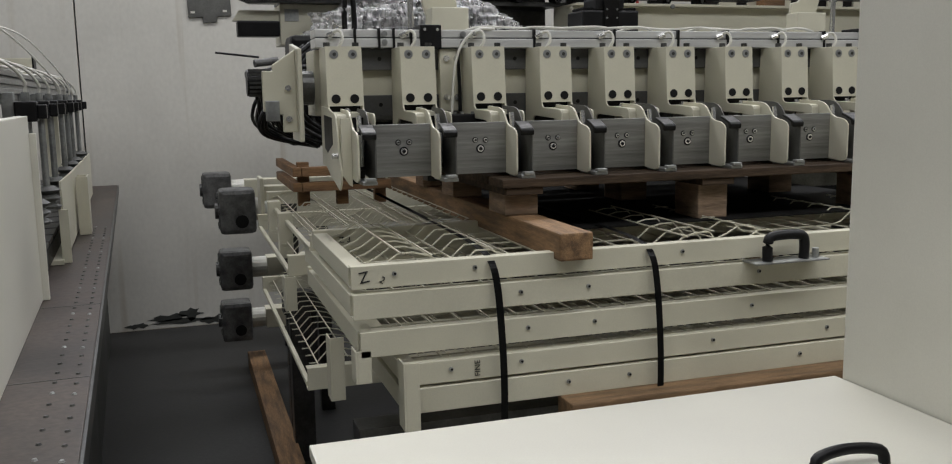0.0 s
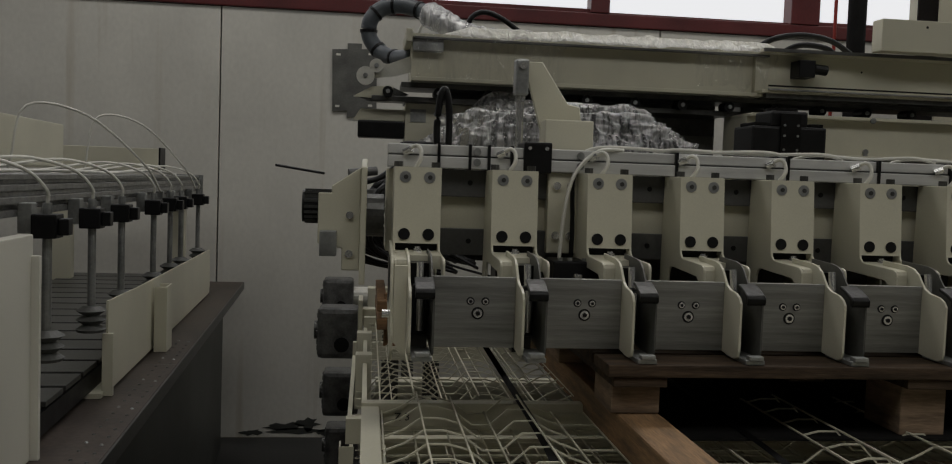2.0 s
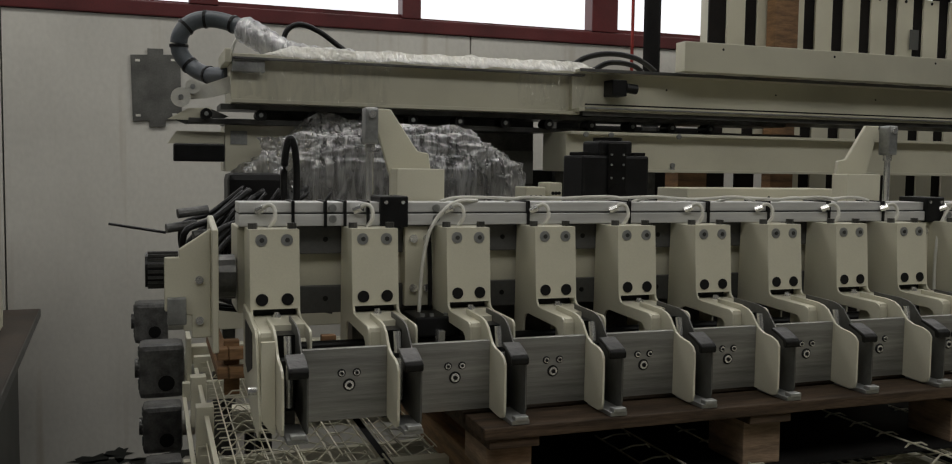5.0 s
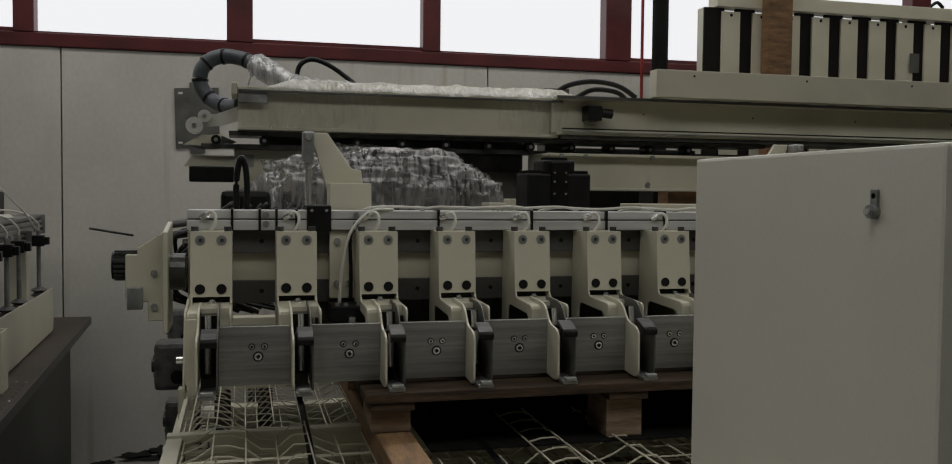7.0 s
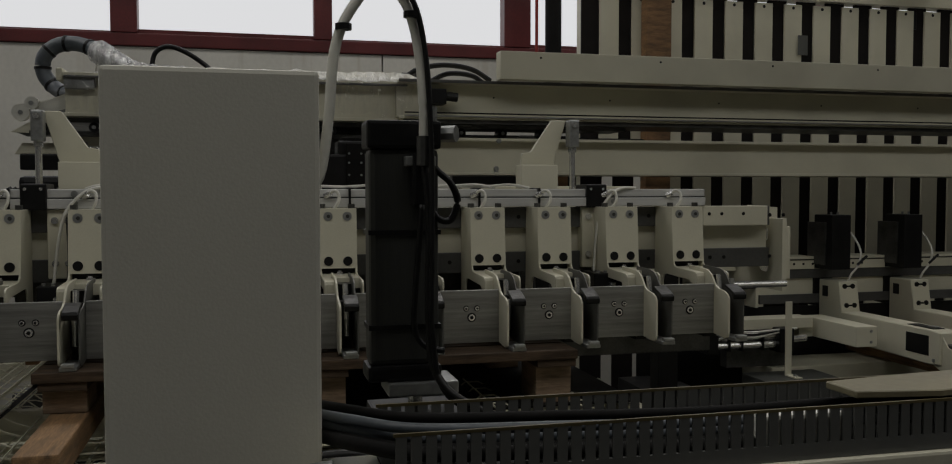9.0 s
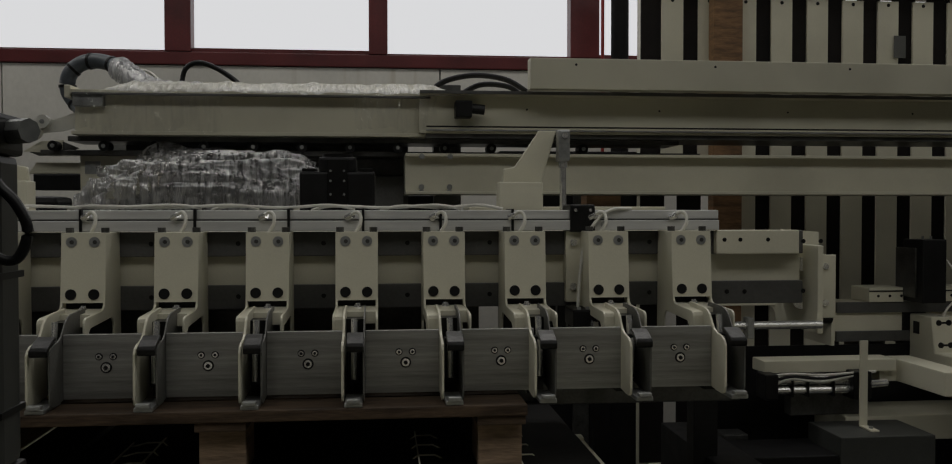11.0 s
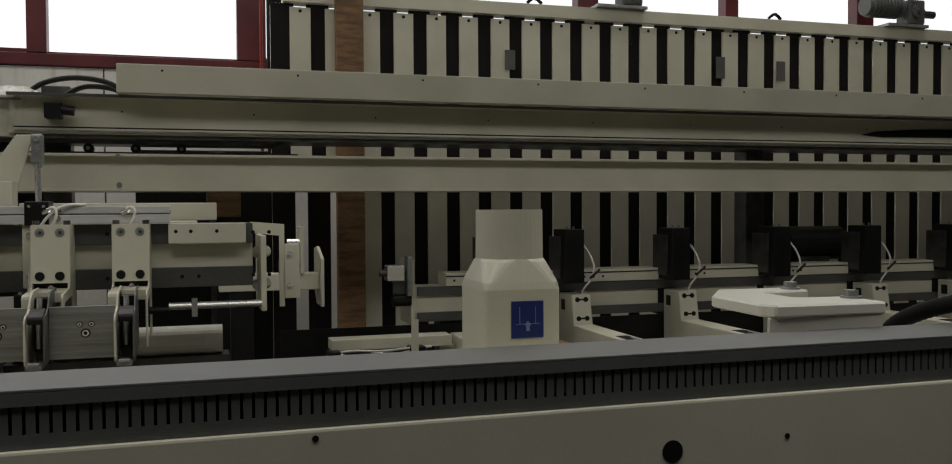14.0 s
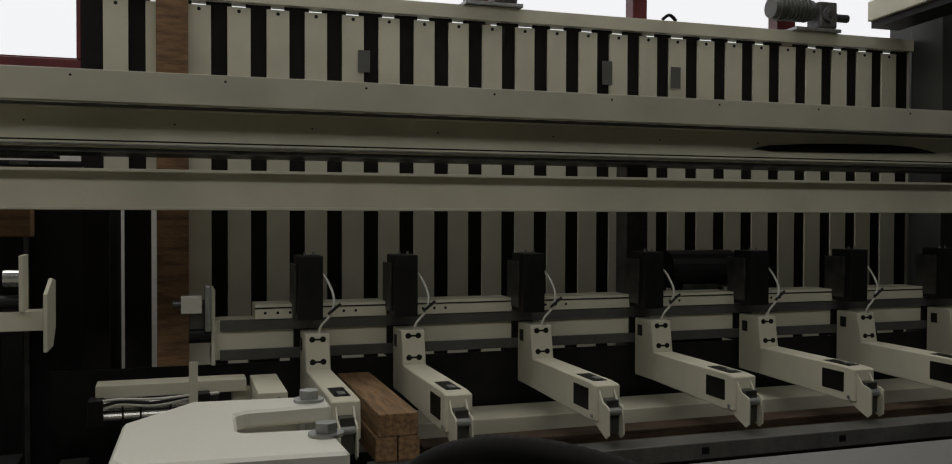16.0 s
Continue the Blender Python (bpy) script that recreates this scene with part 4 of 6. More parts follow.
def bag(x0, x1, y0, y1, z0, z1, seed, lump):
    b = B()
    bmesh.ops.create_icosphere(b, subdivisions=6, radius=1)
    for v in b.verts:
        c = v.co
        p = Vector([math.copysign(abs(t) ** 0.55, t) for t in c])
        w = 1 + lump * (noise.noise(c * 2.2 + Vector((seed, 0, 0))) + 0.55 * noise.noise(c * 6 + Vector((0, seed, 0))) + 0.25 * noise.noise(Vector((c.x * 22, c.y * 9, c.z * 9))) + 0.22 * noise.noise(Vector((c.x * 7 + 9 * c.z, c.y * 7, c.z * 34))))
        if c.z > 0.2:
            w *= 1 - 0.22 * abs(c.x) * c.z
        v.co = Vector(((x0 + x1) / 2 + (x1 - x0) / 2 * p.x * w, (y0 + y1) / 2 + (y1 - y0) / 2 * p.y * w, (z0 + z1) / 2 + (z1 - z0) / 2 * p.z * w))
    for f in b.faces:
        f.smooth = True
    return b


part("contents", bag(0.64, 1.50, 3.90, 4.14, 1.43, 1.78, 3, 0.05), STEEL, pk, "dark grey contents")
part("film", bag(0.52, 1.57, 3.76, 4.20, 1.40, 1.885, 9, 0.14), FILM, pk, "shiny clear stretch film")
part("film_peak", prism(B(), [(0.64, 1.78), (0.77, 1.915), (0.84, 1.925), (1.10, 1.82)], "y", 3.95, 4.15, 0.02), FILM, pk)
part("shelf", box(B(), 0.60, 1.72, 3.90, 4.30, 1.37, 1.40, 0.003), STEEL, pk)
# black servo motors between beams
for x, y, z0, z1, w in ((1.533, 3.10, 1.60, 1.80, 0.223),):
    sm = thing("servo_motor", x, y, z0, "black servo motor with round flange behind the rail", "motor", "servo motors")
    part("housing", box(B(), x - w / 2, x + w / 2, y - 0.06, y + 0.08, z0, z1 - 0.032, 0.008), BLACK, sm)
    part("upper_housing", box(B(), x - w / 4, x + w / 4, y - 0.055, y + 0.06, z1 - 0.032, z1 + 0.012, 0.008), BLACK, sm)
    part("front_plate", box(B(), x - 0.03, x + 0.03, y - 0.066, y - 0.06, z0 + 0.05, z1 + 0.004, 0.002), RUBBER, sm)
    part("cap", rod(B(), (x, y, z1 + 0.012), (x, y, z1 + 0.022), 0.045, n=20), RUBBER, sm)
    for dx in (-0.085, 0.085):
        part("lug", box(B(), x + dx - 0.02, x + dx + 0.02, y - 0.05, y + 0.05, z1 - 0.032, z1 - 0.022, 0.003), RUBBER, sm)
    for dx, z in ((-0.02, z1 - 0.03), (0.02, z1 - 0.03), (-0.02, z1 - 0.06), (0.02, z1 - 0.06), (-0.02, z1 - 0.10), (0.02, z1 - 0.10)):
        part("screw", disc(B(), x + dx, y - 0.066, z, 0.0035, 0.003), GALV, sm)
    part("dial", disc(B(), x, y - 0.06, z0 + 0.05, 0.03, 0.012), RUBBER, sm)
    part("nameplate", box(B(), x + 0.0, x + 0.03, y - 0.064, y - 0.06, z0 + 0.005, z0 + 0.04), GALV, sm)
    part("stand", box(B(), x - 0.06, x + 0.06, y - 0.03, y + 0.05, 1.30, z0, 0.003), STEEL, sm)
# ivory boxes low behind the rail
for x0, x1, y0, y1, z0, z1 in ((1.37, 1.44, 3.35, 3.45, 1.60, 1.665), (1.455, 1.50, 3.35, 3.45, 1.61, 1.68), (1.37, 1.47, 3.22, 3.30, 1.535, 1.595), (1.95, 2.62, 3.30, 3.5, 1.60, 1.665), (2.0, 2.55, 3.1, 3.25, 1.54, 1.60)):
    q = thing("machine_cover", (x0 + x1) / 2, (y0 + y1) / 2, z0, "small ivory machine cover behind the rail", "cover", "small covers")
    part("shell", box(B(), x0, x1, y0, y1, z0, z1, 0.004), CREAM, q)
    part("stand", box(B(), (x0 + x1) / 2 - 0.02, (x0 + x1) / 2 + 0.02, (y0 + y1) / 2 - 0.02, (y0 + y1) / 2 + 0.02, 1.10, z0, 0.003), BLACK, q)
    for k in range(3):
        part("hole", disc(B(), x0 + (x1 - x0) * (0.25 + 0.25 * k), y0, (z0 + z1) / 2, 0.006, 0.001), BLACK, q)
wb = thing("wooden_packing_block", 2.68, 4.45, FLOOR, "brown wooden packing block strapped behind the rail", "timber")
part("stand", box(B(), 2.64, 2.72, 4.43, 4.49, FLOOR, 1.599, 0.003), BLACK, wb)
part("block", box(B(), 2.60, 2.76, 4.40, 4.52, 1.60, 1.74, 0.004), WOOD, wb)

# metal bracket plate on the wall
wp = thing("wall_plate", 0.24, WALL - 0.02, 1.92, "flat grey steel plate fixed to the wall", "steel plate")
part("plate", prism(B(), [(0.115, 2.298), (0.20, 2.302), (0.20, 2.335), (0.28, 2.337), (0.28, 2.306), (0.365, 2.31), (0.372, 1.965), (0.29, 1.96), (0.288, 1.925), (0.205, 1.92), (0.205, 1.955), (0.123, 1.95)], "y", WALL - 0.012, WALL), TARNISH, wp)
for x, z in ((0.15, 2.27), (0.33, 2.28), (0.15, 1.98), (0.335, 1.99)):
    part("slot", box(B(), x - 0.012, x + 0.012, WALL - 0.0135, WALL - 0.012, z - 0.006, z + 0.006), TUBEW, wp)

# ---- tall slat rack at the back ----
rack = thing("slat_rack", 5.5, 4.7, FLOOR, "tall ivory rack of vertical slats with dark belts between", "slat rack")
for k in range(-2, 23):
    x = 3.462 + 0.1863 * k
    b = box(B(), x - 0.055, x + 0.055, 4.668, 4.682, 0.40 if k > -1 else 1.75, 2.705, 0.002)
    sl = part("slat", b, CREAM, rack)
    part("slat_hole", disc(B(), x, 4.668, 2.685, 0.009, 0.001), BLACK, sl)
for k in range(-3, 23):
    x = 3.462 + 0.1863 * (k + 0.5)
    part("belt", box(B(), x - (0.043 if k in (9, 10, 13, 14, 15, 18) else 0.06), x + 0.06, 4.685, 4.697, 0.40, 2.725), BELT, rack)
part("top_rail", box(B(), 3.0, 7.74, 4.655, 4.76, 2.728, 2.80, 0.003), CREAM, rack)
part("bottom_rail", box(B(), 2.98, 7.74, 4.655, 4.76, 0.32, 0.398, 0.003), CREAM, rack)
for x0, x1 in ((2.94, 2.99), (7.70, 7.74)):
    part("end_post", box(B(), x0, x1, 4.69, 4.77, FLOOR, 2.727, 0.003), CREAM, rack)
for x, dz in ((4.26, 0.11), (5.62, 0.13), (6.05, 0.12)):
    part("tag", box(B(), x - 0.03, x + 0.03, 4.650, 4.656, 2.42, 2.42 + dz), DUCT, rack)
part("spring", rod(B(), (5.02, 4.69, 2.60), (5.02, 4.69, 2.70), 0.02, n=12), BLACK, rack)
ro = thing("dark_roller", 3.02, 5.4, FLOOR, "dark upright rubber roller beside the rack", "roller")
part("drum", rod(B(), (3.02, 5.4, 0.3), (3.02, 5.4, 2.95), 0.05, n=20), RUBBER, ro)
part("foot", rod(B(), (3.02, 5.4, FLOOR), (3.02, 5.4, 0.3), 0.09, n=20), STEEL, ro)
part("cap", rod(B(), (3.02, 5.4, 2.95), (3.02, 5.4, 3.0), 0.035, n=16), STEEL, ro)
rp = thing("red_pole", 2.945, 5.5, FLOOR, "thin bright red upright pole by the window", "pole")
part("pole", rod(B(), (2.945, 5.5, FLOOR), (2.945, 5.5, 3.05), 0.010, n=10), material("red_paint", (0.35, 0.03, 0.02), 0.4), rp)
wpz = thing("timber_post", 3.34, 4.62, FLOOR, "brown upright timber post leaning at the rack", "timber")
part("post", box(B(), 3.268, 3.412, 4.58, 4.655, FLOOR, 3.2, 0.004), WOOD, wpz)
# motors and gantry on top of the rack
for x in (4.95, 7.0):
    g = thing("gear_motor", x, 4.7, 2.80, "grey geared motor on the rack's top rail", "motor", "motors on the rack")
    part("base_plate", box(B(), x - 0.16, x + 0.16, 4.62, 4.78, 2.80, 2.82, 0.003), GALV, g)
    m = part("motor", rod(B(), (x - 0.30, 4.68, 2.93), (x - 0.02, 4.68, 2.93), 0.062, n=20), DUCT, g)
    for i in range(9):
        part("cooling_fin", rod(B(), (x - 0.27 + 0.026 * i, 4.68, 2.93), (x - 0.262 + 0.026 * i, 4.68, 2.93), 0.072, n=20), DUCT, m)
    part("gearbox", box(B(), x, x + 0.13, 4.62, 4.74, 2.82, 2.98, 0.015), CASTING, g)
    part("flange", disc(B(), x + 0.065, 4.62, 2.90, 0.045, 0.02), CASTING, g)
    part("shaft_cap", disc(B(), x + 0.065, 4.60, 2.90, 0.02, 0.012), STEEL, g)
    part("coupling", rod(B(), (x + 0.13, 4.68, 2.90), (x + 0.25, 4.68, 2.90), 0.025, n=12), STEEL, g)
ar = thing("gantry_arm", 8.2, 4.3, 2.9, "ivory gantry arm with black underside over the rack", "gantry")
part("arm", prism(B(), [(4.7, 2.90), (4.7, 3.02), (3.2, 3.12), (3.2, 2.98)], "x", 7.42, 7.62, 0.004), CREAM, ar)
part("black_track", prism(B(), [(4.7, 2.86), (4.7, 2.90), (3.2, 2.98), (3.2, 2.93)], "x", 7.45, 7.66), BLACK, ar)
part("column", box(B(), 7.76, 8.0, 4.45, 4.7, FLOOR, 2.95, 0.005), BULK, ar)
tw = thing("machine_housing", 8.7, 4.2, FLOOR, "tall dark green-grey machine housing beyond the rack", "machine housing")
part("shell", box(B(), 8.05, 9.5, 4.3, 5.2, FLOOR, 3.6, 0.01), BULK, tw)
part("door_seam", box(B(), 8.7, 8.706, 4.296, 4.30, 0.2, 3.4), BLACK, tw)
for x, z in ((4.4, 2.81), (6.0, 2.81), (3.55, 2.81)):
    c = thing("cable_clip", x, 4.66, 2.80, "small black cable clip on the rail", "clip", "clips on the rack")
    part("clip", tube(B(), [(x - 0.03, 4.67, 2.805), (x, 4.66, 2.83), (x + 0.03, 4.67, 2.83), (x + 0.06, 4.67, 2.805)], 0.01, 6, 3), BLACK, c)

# ---- suction gripper line beside the wall ----
lm = thing("gripper_table", -0.14, 1.3, FLOOR, "long worn brown table with suction grippers and aluminium rail", "machine table", turn=2.5)


def LB(x0, x1, y0, y1, z0, z1, bevel=0.0):
    return box(B(), x0, x1, y0, y1, z0 - FLOOR, z1 - FLOOR, bevel)


table = part("tabletop", LB(-0.80, 0, -0.7, 4.34, 0.955, 0.985, 0.002), PLATE, lm, "worn brown steel plate", True)
part("edge_trim", LB(0.0, 0.006, -0.7, 4.34, 0.945, 0.984, 0.001), STEEL, lm, local=True)
for i, v in enumerate((-0.7, 0.42, 1.05, 2.1)):
    part("plate_joint", LB(-0.80, -0.001, v, v + 0.004, 0.9845, 0.9856), STEEL, lm, local=True)
for i in range(46):
    for u in (-0.022, -0.058):
        z = 0.985 - FLOOR
        b = part("rivet", rod(B(), (u, -0.3 + 0.062 * i + (0.02 if u < -0.03 else 0), z), (u, -0.3 + 0.062 * i + (0.02 if u < -0.03 else 0), z + 0.003), 0.0048, 0.003, 8), STEEL if i % 5 else GALV, lm, local=True)
part("underframe", LB(-0.72, -0.10, -0.6, 4.3, FLOOR, 0.954, 0.004), BULK, lm, local=True)
part("cover_panel", LB(-0.165, -0.136, -0.55, 1.16, 0.985, 1.442, 0.003), WHITE, lm, "large off-white cover panel", True)
part("cover_flange", LB(-0.160, -0.120, 1.145, 1.160, 0.985, 1.40, 0.002), WHITE, lm, local=True)
part("lower_cover", LB(-0.23, -0.166, -0.6, 0.35, 0.986, 1.15, 0.003), WHITE, lm, local=True)
side = B()
prism(side, [(1.70, 0.995 - FLOOR), (1.70, 1.235 - FLOOR), (2.1, 1.225 - FLOOR), (3.78, 1.205 - FLOOR), (3.80, 1.06 - FLOOR), (3.78, 0.995 - FLOOR)], "x", -0.118, -0.112)
part("side_guard", side, CREAM, lm, local=True)
part("guard_fold", LB(-0.125, -0.098, 1.69, 1.706, 0.986, 1.15, 0.001), CREAM, lm, local=True)
part("guard_base", LB(-0.32, -0.119, 1.66, 3.8, 0.986, 1.0, 0.001), CREAM, lm, local=True)
post = LB(-0.105, -0.065, 2.30, 2.306, 0.986, 1.20, 0.001)
box(post, -0.07, -0.065, 2.306, 2.40, 0.986 - FLOOR, 1.20 - FLOOR)
box(post, -0.105, -0.065, 2.40, 2.406, 0.986 - FLOOR, 1.20 - FLOOR)
part("guard_post", post, CREAM, lm, local=True)
for i in range(17):
    part("tray_slat", LB(-0.78, -0.15, 1.30 + 0.155 * i, 1.435 + 0.155 * i, 1.055, 1.068, 0.002), STEEL, lm, local=True)
part("tray_floor", LB(-0.78, -0.15, 1.25, 3.95, 1.0, 1.05), BLACK, lm, local=True)
for i, (u0, u1, z0, z1) in enumerate(((-0.36, -0.205, 1.47, 1.486), (-0.35, -0.215, 1.486, 1.497), (-0.36, -0.200, 1.497, 1.512), (-0.35, -0.215, 1.512, 1.524), (-0.36, -0.205, 1.524, 1.538), (-0.34, -0.225, 1.538, 1.548), (-0.36, -0.21, 1.548, 1.560))):
    part("rail_profile", LB(u0, u1, 0.9, 4.08, z0, z1, 0.002), ALU, lm, local=True)
part("rail_end", LB(-0.37, -0.19, 4.08, 4.09, 1.465, 1.565, 0.001), GALV, lm, local=True)
for v in (1.0, 3.95):
    part("rail_leg", LB(-0.34, -0.26, v, v + 0.08, 0.986, 1.469, 0.003), CREAM, lm, local=True)
part("far_cover", LB(-0.95, -0.33, 3.62, 3.75, 1.575, 1.68, 0.002), CREAM, lm, local=True)
part("far_cover_end", LB(-0.33, -0.322, 3.62, 3.75, 1.57, 1.685), BLACK, lm, local=True)
part("far_cover_leg", LB(-0.80, -0.72, 3.65, 3.72, 0.986, 1.575, 0.003), CREAM, lm, local=True)
part("left_box", LB(-0.95, -0.55, 2.2, 2.9, 1.58, 1.74, 0.004), CREAM, lm, local=True)
part("left_box_leg", LB(-0.80, -0.72, 2.5, 2.58, 1.07, 1.58, 0.003), CREAM, lm, local=True)
for v in (1.30, 1.68, 2.02, 2.52, 2.86, 3.12, 3.62):
    u = -0.15
    part("gripper_block", LB(u - 0.026, u + 0.026, v - 0.03, v + 0.03, 1.425, 1.477, 0.004), BLACK, lm, local=True)
    part("gripper_tab", LB(u + 0.026, u + 0.048, v - 0.018, v + 0.018, 1.432, 1.468, 0.003), BLACK, lm, local=True)
    part("gripper_bracket", LB(u - 0.055, u - 0.026, v - 0.02, v + 0.02, 1.435, 1.500, 0.002), GALV, lm, local=True)
    r = part("gripper_rod", rod(B(), (u, v, 1.225 - FLOOR), (u, v, 1.50 - FLOOR), 0.010), GALV, lm, local=True)
    steps = [(0.020, 1.225), (0.038, 1.213), (0.020, 1.201), (0.038, 1.189), (0.020, 1.177), (0.038, 1.165), (0.034, 1.158)]
    cup, rings = B(), []
    for rr, z in steps:
        rings.append([cup.verts.new((u + rr * math.cos(0.349 * k), v + rr * math.sin(0.349 * k), z - FLOOR)) for k in range(18)])
    for p, q in zip(rings, rings[1:]):
        for k in range(18):
            cup.faces.new((p[k], p[(k + 1) % 18], q[(k + 1) % 18], q[k]))
    cup.faces.new(rings[-1])
    cup.faces.new(rings[0][::-1])
    part("bellows_cup", cup, DUCT, lm, "grey rubber bellows cup", True)
    part("hose", tube(B(), [(u, v, 1.50 - FLOOR), (u, v - 0.01, 1.53 - FLOOR), (u - 0.04, v - 0.05, 1.575 - FLOOR), (u - 0.13, v - 0.15, 1.60 - FLOOR), (u - 0.24, v - 0.32, 1.575 - FLOOR), (u - 0.30, v - 0.5, 1.555 - FLOOR)], 0.0042, 7, 5), TUBEW, lm, "thin white air hose", True)
for v, h in ((2.4, 0.15), (3.3, 0.17)):
    part("hose", tube(B(), [(-0.16, v + 0.3, 1.50 - FLOOR), (-0.20, v + 0.2, 1.60 - FLOOR), (-0.34, v, (1.60 + h) - FLOOR), (-0.50, v - 0.1, (1.62 + h) - FLOOR), (-0.54, v - 0.12, 1.60 - FLOOR), (-0.56, v - 0.12, 1.48 - FLOOR)], 0.0042, 7, 6), TUBEW, lm, "thin white air hose", True)

for k in range(6):
    u, v = -0.22 - 0.022 * k, 1.15 + 0.1 * k
    z = 1.566 - FLOOR
    part("rail_hose", tube(B(), [(u, v, z), (u + 0.012, v + 0.5, z + 0.004), (u - 0.014, v + 1.1, z), (u + 0.01, v + 1.7, z + 0.012), (u - 0.006, v + 2.3, z)], 0.0045, 7, 5), TUBEW, lm, "thin white air hose", True)

# ---- gear motors at the end of the stacked conveyor beams ----
for x, y, z, s in ((0.23, 5.15, 0.98, 0.95), (0.265, 4.0, 1.0, 0.95), (0.27, 4.45, 0.665, 0.95), (0.275, 4.72, 0.35, 1.0)):
    g = thing("worm_gear_motor", x, y, z - 0.11, "dark cast worm gear motor on an ivory beam end", "motor", "motors at the beam ends")
    c = B()
    rod(c, (x - 0.10, y, z), (x - 0.02, y, z), 0.085 * s, n=24)
    for k in range(12):
        a = 2 * math.pi * k / 12
        box(c, x - 0.104, x - 0.03, y + 0.07 * math.cos(a) - 0.008, y + 0.07 * math.cos(a) + 0.008, z + 0.07 * math.sin(a) - 0.008, z + 0.07 * math.sin(a) + 0.008)
    part("gear_case", c, CASTING, g)
    part("hub", rod(B(), (x - 0.115, y, z), (x - 0.10, y, z), 0.035, n=16), STEEL, g)
    part("motor_body", box(B(), x - 0.10, x + 0.05, y - 0.09, y + 0.05, z - 0.10 * s, z + 0.10 * s, 0.02), CASTING, g)
    part("bore", rod(B(), (x - 0.01, y - 0.094, z - 0.04), (x - 0.01, y - 0.088, z - 0.04), 0.028, n=16), BLACK, g)
    part("adaptor", rod(B(), (x + 0.04, y, z), (x + 0.12, y, z), 0.05, n=18), TUBEW, g)
    b = thing("conveyor_beam", x + 1.0, y, z - 0.05, "ivory conveyor beam lying in the rear stack", "machine beam", "conveyor beams in the stack")
    part("beam", box(B(), x + 0.12, x + 1.9, y - 0.05, y + 0.05, z - 0.05, z + 0.05, 0.004), CREAM, b)
    for w in (0.3, 1.6):
        part("prop", box(B(), x + w, x + w + 0.06, y - 0.03, y + 0.03, FLOOR, z - 0.05, 0.003), STEEL, b)
rb = thing("cross_member", 0.9, 3.5, 1.06, "ivory square tube lying across the stack's end", "steel tube")
part("tube", box(B(), 0.33, 2.1, 3.70, 3.76, 1.065, 1.125, 0.004), CREAM, rb)
part("end_plate", box(B(), 0.315, 0.33, 3.66, 3.80, 0.97, 1.16, 0.003), CREAM, rb)
for y in (3.0, 3.35):
    part("foot", box(B(), 0.315, 0.36, y, y + 0.05, 0.95, 1.10, 0.003), CREAM, rb)
part("leg", box(B(), 0.40, 0.46, 3.70, 3.76, FLOOR, 1.064, 0.003), STEEL, rb)

# ---- control cabinets beside the camera's way ----
lc = thing("low_cabinet", 0.63, 1.0, FLOOR, "low off-white sheet metal cabinet with flat glossy top", "cabinet")
part("body", box(B(), 0.185, 1.078, 0.72, 1.238, FLOOR, 0.965, 0.004), WHITE, lc)
part("top", box(B(), 0.169, 1.0785, 0.70, 1.252, 0.9655, 0.985, 0.003), WHITE, lc)
part("lid_grip", tube(B(), [(0.78, 0.925, 0.984), (0.785, 0.928, 1.002), (0.83, 0.93, 1.008), (0.88, 0.925, 1.002), (0.885, 0.92, 0.984)], 0.008, 8, 5), BLACK, lc)
tc = thing("tall_cabinet", 1.19, 1.05, FLOOR, "tall off-white sheet metal control cabinet with quarter-turn locks", "cabinet")
part("body", box(B(), 1.081, 1.252, 0.798, 1.238, FLOOR, 1.745, 0.004), WHITE, tc)
for z in (1.684, 1.408):
    k = part("lock", rod(B(), (1.081, 0.885, z), (1.073, 0.885, z), 0.0065, n=14), GALV, tc)
    part("lock_core", rod(B(), (1.073, 0.885, z), (1.069, 0.885, z), 0.0035, n=6), CHROME, k)
    part("lock_hole", rod(B(), (1.0805, 0.885, z + 0.015), (1.0775, 0.885, z + 0.015), 0.003, n=10), BLACK, k)
    part("lock_plate", box(B(), 1.0775, 1.0806, 0.880, 0.890, z - 0.007, z + 0.021, 0.001), GALV, k)
# pneumatic cylinder with its hoses
pc = thing("pneumatic_cylinder", 1.352, 0.97, 1.412, "grey pneumatic cylinder with black end caps and hoses", "cylinder")
part("barrel", box(B(), 1.302, 1.376, 0.95, 0.99, 1.462, 1.690, 0.006), DARKALU, pc)
for z0, z1 in ((1.690, 1.720), (1.445, 1.462)):
    part("cap", box(B(), 1.299, 1.378, 0.946, 0.994, z0, z1, 0.004), BLACK, pc)
part("rod", rod(B(), (1.353, 0.97, 1.412), (1.353, 0.97, 1.446), 0.008), CHROME, pc)
part("bracket", box(B(), 1.32, 1.395, 0.94, 1.0, 1.430, 1.4445, 0.002), GALV, pc)
part("sensor", box(B(), 1.345, 1.363, 0.93, 0.95, 1.63, 1.685, 0.003), BLACK, pc)
part("sensor_clip", box(B(), 1.338, 1.370, 0.935, 0.95, 1.672, 1.682, 0.001), GALV, pc)
part("fitting", rod(B(), (1.374, 0.97, 1.707), (1.396, 0.955, 1.707), 0.009, n=8), GALV, pc)
part("elbow", rod(B(), (1.366, 0.955, 1.700), (1.366, 0.955, 1.735), 0.009, n=10), GALV, pc)
for z in (1.50, 1.60):
    part("band", box(B(), 1.3005, 1.3775, 0.948, 0.992, z, z + 0.005), BLACK, pc)
part("sensor_cable", tube(B(), [(1.354, 0.93, 1.632), (1.350, 0.93, 1.58), (1.346, 0.935, 1.51), (1.356, 0.935, 1.485), (1.378, 0.935, 1.478)], 0.0035, 6, 5), BLACK, pc)
